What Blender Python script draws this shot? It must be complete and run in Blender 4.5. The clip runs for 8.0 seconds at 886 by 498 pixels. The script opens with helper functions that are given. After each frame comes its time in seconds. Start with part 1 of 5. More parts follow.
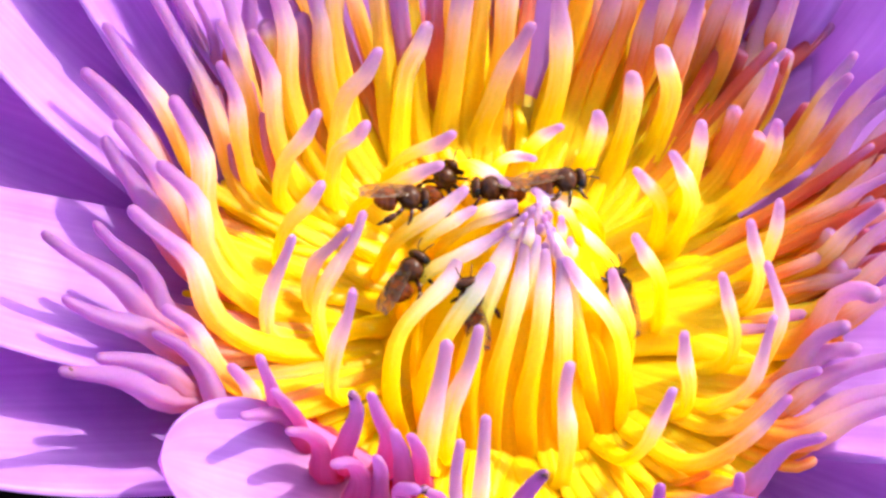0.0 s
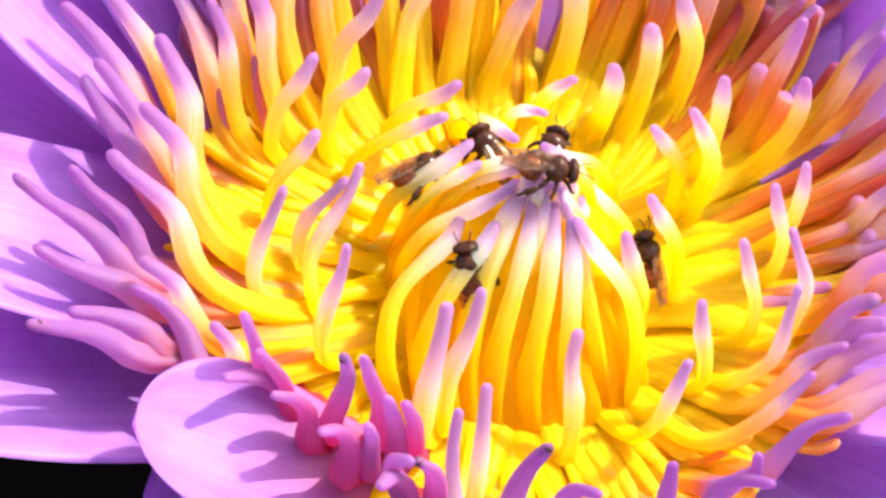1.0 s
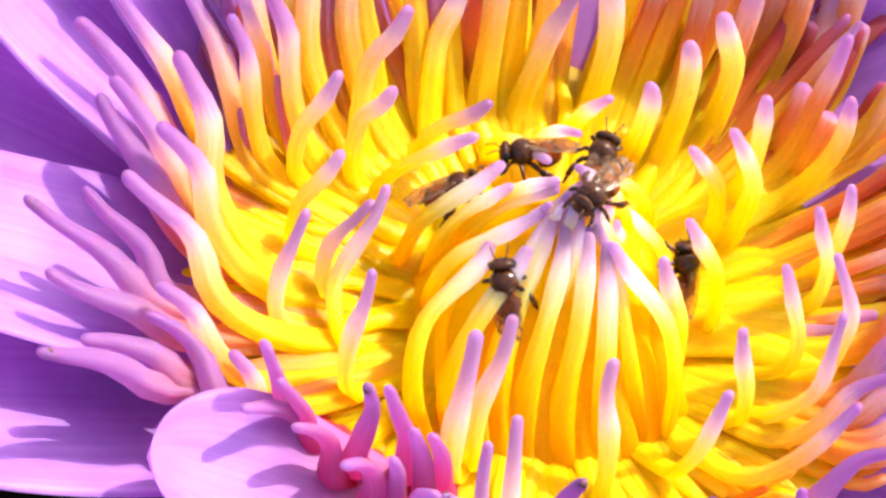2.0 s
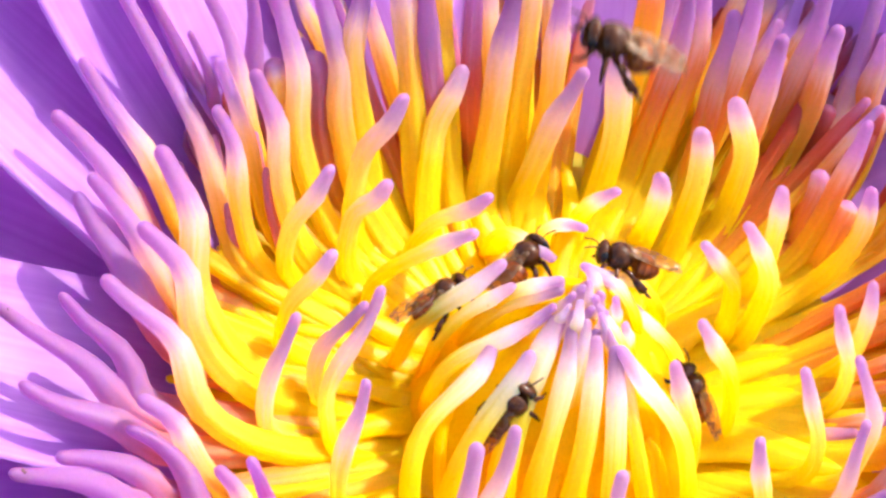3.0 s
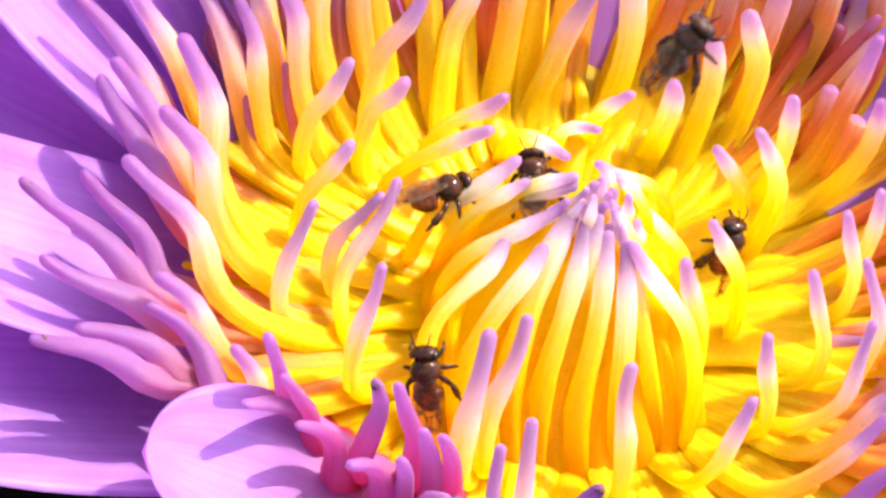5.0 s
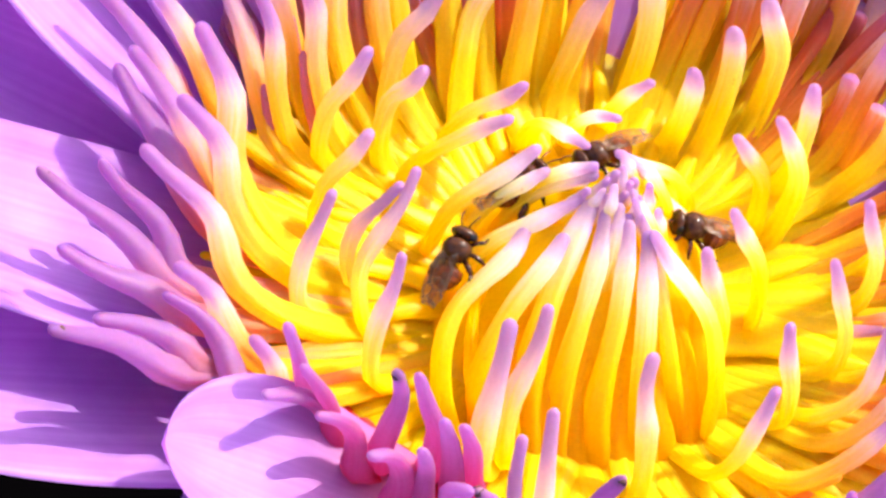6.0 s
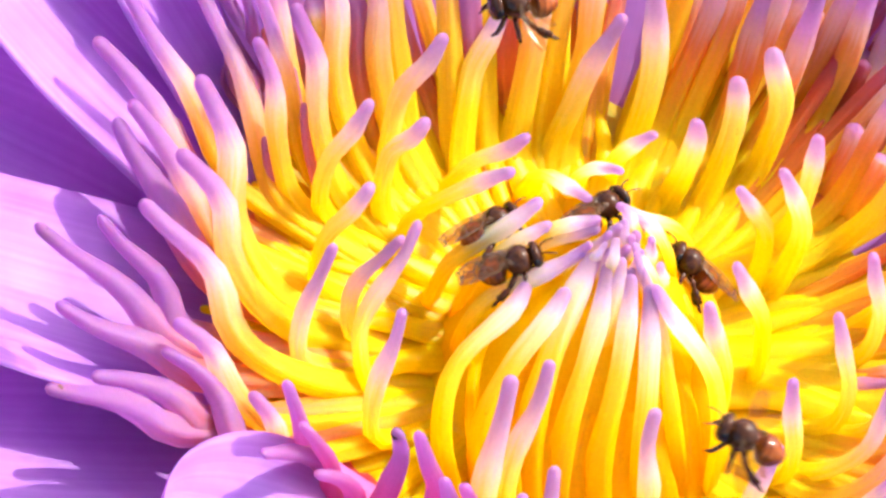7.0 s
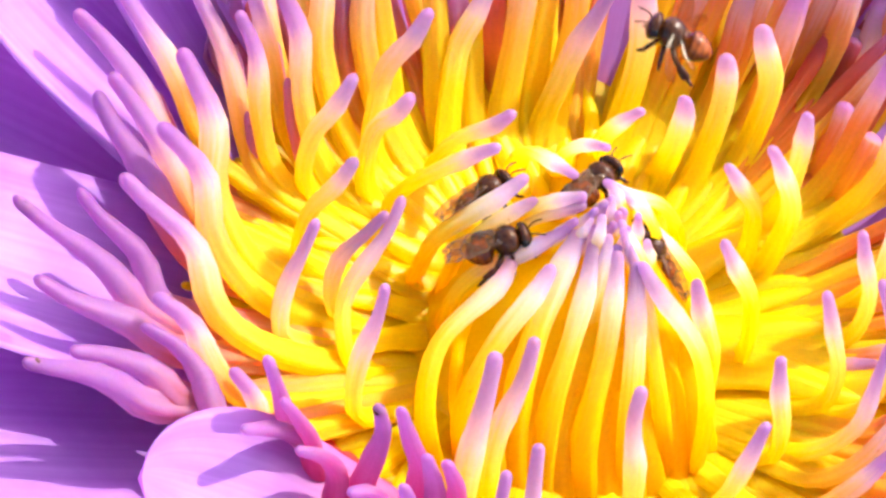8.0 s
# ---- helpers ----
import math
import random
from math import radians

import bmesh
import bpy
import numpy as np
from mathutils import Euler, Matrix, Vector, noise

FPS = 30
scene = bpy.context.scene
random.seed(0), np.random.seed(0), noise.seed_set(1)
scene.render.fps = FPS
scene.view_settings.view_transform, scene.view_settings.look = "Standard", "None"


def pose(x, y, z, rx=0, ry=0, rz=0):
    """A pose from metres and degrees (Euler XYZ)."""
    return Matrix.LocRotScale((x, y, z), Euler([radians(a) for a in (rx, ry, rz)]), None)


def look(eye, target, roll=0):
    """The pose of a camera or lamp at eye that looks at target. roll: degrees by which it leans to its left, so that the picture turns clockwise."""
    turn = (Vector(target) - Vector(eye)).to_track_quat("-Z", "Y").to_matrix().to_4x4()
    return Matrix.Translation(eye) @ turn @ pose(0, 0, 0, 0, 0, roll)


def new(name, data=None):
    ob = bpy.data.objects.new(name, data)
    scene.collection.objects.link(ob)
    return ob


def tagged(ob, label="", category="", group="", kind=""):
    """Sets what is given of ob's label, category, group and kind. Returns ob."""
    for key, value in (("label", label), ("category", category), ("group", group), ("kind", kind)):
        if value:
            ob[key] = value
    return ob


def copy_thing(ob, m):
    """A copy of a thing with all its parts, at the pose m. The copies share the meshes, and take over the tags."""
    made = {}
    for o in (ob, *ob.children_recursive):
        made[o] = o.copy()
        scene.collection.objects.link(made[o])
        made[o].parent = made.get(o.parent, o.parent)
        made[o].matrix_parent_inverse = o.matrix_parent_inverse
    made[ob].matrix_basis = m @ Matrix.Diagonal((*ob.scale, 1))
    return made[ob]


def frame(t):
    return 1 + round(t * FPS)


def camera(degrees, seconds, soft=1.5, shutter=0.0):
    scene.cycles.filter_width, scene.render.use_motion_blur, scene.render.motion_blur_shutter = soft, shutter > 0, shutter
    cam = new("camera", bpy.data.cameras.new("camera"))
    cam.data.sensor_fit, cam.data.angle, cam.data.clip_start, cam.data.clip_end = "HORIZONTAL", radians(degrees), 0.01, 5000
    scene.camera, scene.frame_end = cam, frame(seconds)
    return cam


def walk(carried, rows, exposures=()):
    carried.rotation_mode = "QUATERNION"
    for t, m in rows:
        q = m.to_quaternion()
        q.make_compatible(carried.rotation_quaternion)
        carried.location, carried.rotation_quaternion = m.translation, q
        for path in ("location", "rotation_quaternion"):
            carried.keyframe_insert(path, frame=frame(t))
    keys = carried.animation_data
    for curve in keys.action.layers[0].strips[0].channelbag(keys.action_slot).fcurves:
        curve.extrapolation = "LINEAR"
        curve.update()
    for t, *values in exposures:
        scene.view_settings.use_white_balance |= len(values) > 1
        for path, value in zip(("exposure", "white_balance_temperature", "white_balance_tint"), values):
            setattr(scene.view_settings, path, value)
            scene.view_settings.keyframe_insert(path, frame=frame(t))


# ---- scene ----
# A violet water lily in full sun, bees working its yellow centre. Plan in millimetres, built in metres.
MM = 0.001

# ---- camera ----
cam = camera(20.000, 8.0, soft=2.8, shutter=0.13)
PATH = [
    (0, look((-0.01081, -0.12074, 0.17073), (-0.00743, -0.01967, 0.03408), 17.79)),
    (0.5, look((-0.00373, -0.11734, 0.16358), (-0.00070, -0.01570, 0.02734), 18.29)),
    (1, look((-0.00981, -0.11509, 0.15806), (-0.00634, -0.01407, 0.02137), 19.23)),
    (1.2, look((-0.01219, -0.11378, 0.15718), (-0.00901, -0.01231, 0.02082), 19.08)),
    (2.3, look((-0.00840, -0.10754, 0.15124), (-0.00843, -0.00531, 0.01541), 17.76)),
    (2.5, look((-0.00957, -0.10440, 0.15232), (-0.00927, -0.00161, 0.01692), 17.89)),
    (3, look((-0.01033, -0.10087, 0.14721), (-0.01059, 0.00243, 0.01220), 17.35)),
    (3.5, look((-0.00726, -0.10052, 0.14590), (-0.00721, 0.00379, 0.01166), 17.95)),
    (4, look((-0.00535, -0.10048, 0.14475), (-0.00503, 0.00465, 0.01116), 18.51)),
    (4.5, look((-0.00938, -0.10433, 0.14587), (-0.00894, 0.00060, 0.01212), 18.49)),
    (4.7, look((-0.00935, -0.10695, 0.14442), (-0.00851, -0.00214, 0.01058), 18.95)),
    (5.8, look((-0.01140, -0.11099, 0.14250), (-0.01157, -0.00599, 0.00880), 18.99)),
    (6, look((-0.01070, -0.10933, 0.14201), (-0.01032, -0.00473, 0.00801), 19.00)),
    (6.5, look((-0.01170, -0.10857, 0.14205), (-0.01191, -0.00365, 0.00830), 18.71)),
    (7, look((-0.01085, -0.10649, 0.14323), (-0.01156, -0.00156, 0.00948), 18.52)),
    (7.5, look((-0.01028, -0.10758, 0.14204), (-0.01179, -0.00189, 0.00889), 18.37)),
    (8, look((-0.00948, -0.10642, 0.14072), (-0.01007, -0.00121, 0.00719), 18.75)),
]
walk(cam, PATH)

# ---- world and sun ----
SUN_WAY = Vector((0.46, 0.66, 1.05)).normalized()
world = bpy.data.worlds.new("sky")
scene.world = world
world.use_nodes = True
wn = world.node_tree.nodes
sky = wn.new("ShaderNodeTexSky")
sky.sky_type = "NISHITA"
sky.sun_disc = False
sky.air_density, sky.dust_density, sky.ozone_density = 0.8, 3.0, 0.6
sky.sun_elevation = math.asin(SUN_WAY.z)
sky.sun_rotation = math.atan2(SUN_WAY.x, SUN_WAY.y)
world.node_tree.links.new(sky.outputs[0], wn["Background"].inputs[0])
wn["Background"].inputs[1].default_value = 0.15
sun_data = bpy.data.lights.new("sun", "SUN")
sun_data.energy, sun_data.angle, sun_data.color = 2.25, radians(0.5), (1.0, 0.95, 0.87)
sun = new("sun", sun_data)
sun.matrix_world = look(SUN_WAY * 2, (0, 0, 0))
scene.view_settings.exposure = 1.94


# ---- materials ----
def material(name):
    m = bpy.data.materials.new(name)
    m.use_nodes = True
    nodes, links = m.node_tree.nodes, m.node_tree.links
    return m, nodes, links, nodes["Principled BSDF"]


def ramp(nodes, stops):
    r = nodes.new("ShaderNodeValToRGB")
    e = r.color_ramp.elements
    while len(e) < len(stops):
        e.new(0.5)
    for el, (p, c) in zip(e, stops):
        el.position, el.color = p, (*c, 1)
    return r


def stamen_material(name, stops, glow=0.72, rough=0.45, gloss=0.28):
    """Pigment runs from the base (u = 0) to the tip (u = 1), with fine lengthwise streaks; thin tissue lets light through."""
    m, nodes, links, bsdf = material(name)
    uv = nodes.new("ShaderNodeUVMap")
    info = nodes.new("ShaderNodeObjectInfo")
    sep = nodes.new("ShaderNodeSeparateXYZ")
    links.new(uv.outputs[0], sep.inputs[0])
    geo = nodes.new("ShaderNodeNewGeometry")
    streak = nodes.new("ShaderNodeTexNoise")
    streak.inputs["Scale"].default_value = 9
    streak.inputs["Detail"].default_value = 3
    mp = nodes.new("ShaderNodeMapping")
    mp.inputs["Scale"].default_value = (0.3, 2.4, 1)
    links.new(uv.outputs[0], mp.inputs[0])
    comb = nodes.new("ShaderNodeVectorMath")
    comb.operation = "ADD"
    links.new(mp.outputs[0], comb.inputs[0])
    links.new(info.outputs["Random"], comb.inputs[1])
    links.new(comb.outputs[0], streak.inputs["Vector"])
    # shift along the stamen a little, from one to the next and by streaks
    sh = nodes.new("ShaderNodeMath")
    sh.operation = "MULTIPLY_ADD"
    sh.inputs[1].default_value, sh.inputs[2].default_value = 0.16, -0.08
    links.new(streak.outputs[0], sh.inputs[0])
    sh2 = nodes.new("ShaderNodeMath")
    sh2.operation = "MULTIPLY_ADD"
    sh2.inputs[1].default_value, sh2.inputs[2].default_value = 0.10, -0.05
    links.new(info.outputs["Random"], sh2.inputs[0])
    a1 = nodes.new("ShaderNodeMath")
    links.new(sep.outputs[0], a1.inputs[0])
    links.new(sh.outputs[0], a1.inputs[1])
    a2 = nodes.new("ShaderNodeMath")
    links.new(a1.outputs[0], a2.inputs[0])
    links.new(sh2.outputs[0], a2.inputs[1])
    col = ramp(nodes, stops)
    links.new(a2.outputs[0], col.inputs[0])
    # grain
    grain = nodes.new("ShaderNodeTexNoise")
    grain.inputs["Scale"].default_value = 3800
    grain.inputs["Detail"].default_value = 5
    links.new(geo.outputs["Position"], grain.inputs["Vector"])
    hsv = nodes.new("ShaderNodeHueSaturation")
    val = nodes.new("ShaderNodeMapRange")
    val.inputs[1].default_value, val.inputs[2].default_value = 0.3, 0.7
    val.inputs[3].default_value, val.inputs[4].default_value = 0.88, 1.06
    mixn = nodes.new("ShaderNodeMath")
    mixn.operation = "MULTIPLY_ADD"
    mixn.inputs[1].default_value, mixn.inputs[2].default_value = 0.5, 0.0
    add = nodes.new("ShaderNodeMath")
    add.operation = "MULTIPLY_ADD"
    add.inputs[1].default_value = 0.5
    links.new(grain.outputs[0], mixn.inputs[0])
    links.new(streak.outputs[0], add.inputs[0])
    links.new(mixn.outputs[0], add.inputs[2])
    links.new(add.outputs[0], val.inputs[0])
    links.new(val.outputs[0], hsv.inputs["Value"])
    links.new(col.outputs[0], hsv.inputs["Color"])
    fleck = nodes.new("ShaderNodeTexNoise")
    fleck.inputs["Scale"].default_value = 1300
    fleck.inputs["Detail"].default_value = 2
    links.new(geo.outputs["Position"], fleck.inputs["Vector"])
    spot = ramp(nodes, [(0.73, (1, 1, 1)), (0.80, (0.88, 0.78, 0.66))])
    links.new(fleck.outputs[0], spot.inputs[0])
    dirty = nodes.new("ShaderNodeMix")
    dirty.data_type, dirty.blend_type = "RGBA", "MULTIPLY"
    dirty.inputs["Factor"].default_value = 1.0
    links.new(hsv.outputs[0], dirty.inputs["A"])
    links.new(spot.outputs[0], dirty.inputs["B"])
    links.new(dirty.outputs["Result"], bsdf.inputs["Base Color"])
    bsdf.inputs["Roughness"].default_value = rough
    bsdf.inputs["Specular IOR Level"].default_value = gloss
    bsdf.inputs["Subsurface Weight"].default_value = 1.0
    bsdf.inputs["Subsurface Radius"].default_value = (1.0, 0.75, 0.30)
    bsdf.inputs["Subsurface Scale"].default_value = 0.0010
    bump = nodes.new("ShaderNodeBump")
    bump.inputs["Strength"].default_value = 0.25
    bump.inputs["Distance"].default_value = 0.0001
    links.new(add.outputs[0], bump.inputs["Height"])
    links.new(bump.outputs[0], bsdf.inputs["Normal"])
    tr = nodes.new("ShaderNodeBsdfTranslucent")
    links.new(dirty.outputs["Result"], tr.inputs[0])
    mix = nodes.new("ShaderNodeMixShader")
    mix.inputs[0].default_value = glow
    links.new(bsdf.outputs[0], mix.inputs[1])
    links.new(tr.outputs[0], mix.inputs[2])
    links.new(mix.outputs[0], nodes["Material Output"].inputs[0])
    return m


YELLOW, BLUSH, LILAC, VIOLET = (1.0, 0.83, 0.0), (0.90, 0.65, 0.58), (0.63, 0.43, 0.60), (0.50, 0.25, 0.52)
INNER = stamen_material("stamen_inner", [(0.0, YELLOW), (0.44, (0.99, 0.81, 0.01)), (0.58, (0.98, 0.81, 0.24)), (0.68, (0.94, 0.72, 0.64)), (0.82, LILAC), (1.0, (0.52, 0.30, 0.53))])
MIDDLE = stamen_material("stamen_middle", [(0.0, YELLOW), (0.42, (0.99, 0.77, 0.02)), (0.56, (0.97, 0.65, 0.11)), (0.64, (0.94, 0.65, 0.34)), (0.70, BLUSH), (0.80, (0.58, 0.33, 0.59)), (1.0, (0.47, 0.21, 0.49))])
OUTER = stamen_material("stamen_outer", [(0.0, YELLOW), (0.26, (0.95, 0.62, 0.05)), (0.40, (0.88, 0.42, 0.13)), (0.49, (0.76, 0.27, 0.22)), (0.58, (0.70, 0.30, 0.48)), (0.68, (0.53, 0.25, 0.53)), (1.0, (0.44, 0.18, 0.47))], gloss=0.45)
FRONT = stamen_material("stamen_front", [(0.0, (0.85, 0.22, 0.04)), (0.25, (0.76, 0.07, 0.12)), (0.50, (0.72, 0.09, 0.22)), (0.70, (0.64, 0.13, 0.36)), (0.84, (0.58, 0.20, 0.47)), (1.0, (0.52, 0.25, 0.54))], gloss=0.45)
RUST = stamen_material("stamen_rust", [(0.0, YELLOW), (0.38, (0.99, 0.77, 0.02)), (0.51, (0.96, 0.56, 0.06)), (0.60, (0.86, 0.37, 0.13)), (0.68, (0.84, 0.54, 0.46)), (0.80, (0.70, 0.38, 0.64)), (1.0, VIOLET)])
SCARLET = stamen_material("stamen_scarlet", [(0.0, YELLOW), (0.22, (0.96, 0.60, 0.03)), (0.40, (0.80, 0.30, 0.05)), (0.62, (0.62, 0.13, 0.08)), (0.82, (0.56, 0.14, 0.20)), (1.0, (0.50, 0.22, 0.46))])
DOME = stamen_material("stamen_dome", [(0.0, (1.0, 0.65, 0.0)), (0.36, (1.0, 0.76, 0.0)), (0.50, (0.99, 0.82, 0.08)), (0.64, (1.0, 0.90, 0.66)), (0.76, (0.88, 0.70, 0.82)), (0.88, LILAC), (1.0, (0.54, 0.32, 0.58))])
WET = stamen_material("blade_wet", [(0.0, (1.0, 0.78, 0.0)), (1.0, (1.0, 0.80, 0.01))], rough=0.36)


def petal_material():
    m, nodes, links, bsdf = material("petal_skin")
    uv = nodes.new("ShaderNodeUVMap")
    mp = nodes.new("ShaderNodeMapping")
    mp.inputs["Scale"].default_value = (1.6, 34.0, 1)
    links.new(uv.outputs[0], mp.inputs[0])
    vein = nodes.new("ShaderNodeTexNoise")
    vein.inputs["Scale"].default_value = 1.0
    vein.inputs["Detail"].default_value = 5
    links.new(mp.outputs[0], vein.inputs["Vector"])
    col = ramp(nodes, [(0.34, (0.36, 0.17, 0.50)), (0.66, (0.56, 0.32, 0.68))])
    links.new(vein.outputs[0], col.inputs[0])
    geo = nodes.new("ShaderNodeNewGeometry")
    big = nodes.new("ShaderNodeTexNoise")
    big.inputs["Scale"].default_value = 210
    big.inputs["Detail"].default_value = 9
    big.inputs["Roughness"].default_value = 0.65
    links.new(geo.outputs["Position"], big.inputs["Vector"])
    mixc = nodes.new("ShaderNodeMix")
    mixc.data_type = "RGBA"
    mixc.blend_type = "MULTIPLY"
    tone = ramp(nodes, [(0.34, (0.66, 0.58, 0.78)), (0.64, (1.05, 1.05, 1.05))])
    links.new(big.outputs[0], tone.inputs[0])
    mixc.inputs["Factor"].default_value = 0.8
    links.new(col.outputs[0], mixc.inputs["A"])
    links.new(tone.outputs[0], mixc.inputs["B"])
    sepu = nodes.new("ShaderNodeSeparateXYZ")
    links.new(uv.outputs[0], sepu.inputs[0])
    base = ramp(nodes, [(0.06, (1, 1, 1)), (0.20, (0, 0, 0))])
    links.new(sepu.outputs[0], base.inputs[0])
    skin = nodes.new("ShaderNodeMix")
    skin.data_type = "RGBA"
    links.new(base.outputs[0], skin.inputs["Factor"])
    links.new(mixc.outputs["Result"], skin.inputs["A"])
    skin.inputs["B"].default_value = (0.62, 0.12, 0.26, 1)
    links.new(skin.outputs["Result"], bsdf.inputs["Base Color"])
    thin = nodes.new("ShaderNodeMix")
    thin.data_type = "RGBA"
    links.new(base.outputs[0], thin.inputs["Factor"])
    thin.inputs["A"].default_value = (0.92, 0.40, 0.96, 1)
    thin.inputs["B"].default_value = (0.74, 0.11, 0.32, 1)
    bsdf.inputs["Roughness"].default_value = 0.5
    bsdf.inputs["Specular IOR Level"].default_value = 0.42
    bump = nodes.new("ShaderNodeBump")
    bump.inputs["Strength"].default_value = 0.3
    bump.inputs["Distance"].default_value = 0.0003
    links.new(vein.outputs[0], bump.inputs["Height"])
    links.new(bump.outputs[0], bsdf.inputs["Normal"])
    tr = nodes.new("ShaderNodeBsdfTranslucent")
    links.new(thin.outputs["Result"], tr.inputs[0])
    mix = nodes.new("ShaderNodeMixShader")
    mix.inputs[0].default_value = 0.52
    links.new(bsdf.outputs[0], mix.inputs[1])
    links.new(tr.outputs[0], mix.inputs[2])
    links.new(mix.outputs[0], nodes["Material Output"].inputs[0])
    return m


PETAL = petal_material()


def scar_material():
    m, nodes, links, bsdf = material("withered_tissue")
    n = nodes.new("ShaderNodeTexNoise")
    n.inputs["Scale"].default_value = 4000
    c = ramp(nodes, [(0.3, (0.04, 0.010, 0.010)), (0.7, (0.16, 0.04, 0.04))])
    links.new(n.outputs[0], c.inputs[0])
    links.new(c.outputs[0], bsdf.inputs["Base Color"])
    bsdf.inputs["Roughness"].default_value = 0.7
    return m


SCAR = scar_material()


def water_material():
    m, nodes, links, bsdf = material("pond_water")
    bsdf.inputs["Base Color"].default_value = (0.0006, 0.0005, 0.0006, 1)
    bsdf.inputs["Specular IOR Level"].default_value = 0.0
    bsdf.inputs["Roughness"].default_value = 0.06
    n = nodes.new("ShaderNodeTexNoise")
    n.inputs["Scale"].default_value = 12
    geo = nodes.new("ShaderNodeNewGeometry")
    links.new(geo.outputs["Position"], n.inputs["Vector"])
    bump = nodes.new("ShaderNodeBump")
    bump.inputs["Strength"].default_value = 0.15
    bump.inputs["Distance"].default_value = 0.004
    links.new(n.outputs[0], bump.inputs["Height"])
    links.new(bump.outputs[0], bsdf.inputs["Normal"])
    return m


WATER = water_material()


# ---- building helpers ----
def part(name, bm, mat, parent, label="", smooth=True):
    me = bpy.data.meshes.new(name)
    for f in bm.faces:
        f.smooth = smooth
    bm.to_mesh(me)
    bm.free()
    me.materials.append(mat)
    ob = new(name, me)
    ob.parent = parent
    if label:
        ob["label"] = label
    return ob


def spline(points, n):
    """Points along a smooth curve through the given ones (Catmull-Rom by arc length)."""
    p = [Vector(q) for q in points]
    p = [p[0] * 2 - p[1]] + p + [p[-1] * 2 - p[-2]]
    out = []
    for i in range(1, len(p) - 2):
        a, b, c, d = p[i - 1:i + 3]
        for k in range(12):
            t = k / 12
            out.append(0.5 * ((2 * b) + (c - a) * t + (2 * a - 5 * b + 4 * c - d) * t * t + (3 * b - a - 3 * c + d) * t ** 3))
    out.append(p[-2])
    run = [0.0]
    for a, b in zip(out, out[1:]):
        run.append(run[-1] + (b - a).length)
    res = []
    for k in range(n):
        s = run[-1] * k / (n - 1)
        j = max(i for i in range(len(run) - 1) if run[i] <= s + 1e-12)
        f = (s - run[j]) / max(run[j + 1] - run[j], 1e-9)
        res.append(out[j].lerp(out[j + 1], f))
    return res


# ---- setting ----
bm = bmesh.new()
bmesh.ops.create_grid(bm, x_segments=8, y_segments=8, size=400)
me = bpy.data.meshes.new("water")
bm.to_mesh(me)
bm.free()
me.materials.append(WATER)
water = tagged(new("water", me), "dark still pond water under the flower", "water", kind="structure")
water.location.z = -0.12

# ---- the flower ----
lily = tagged(new("water_lily"), "open violet water lily with a crown of yellow lilac-tipped stamens", "flower")


placed = []


def pigment(u, pale):
    return 0.66 * u / pale if u < pale else 0.66 + 0.34 * (u - pale) / max(1 - pale, 0.02)


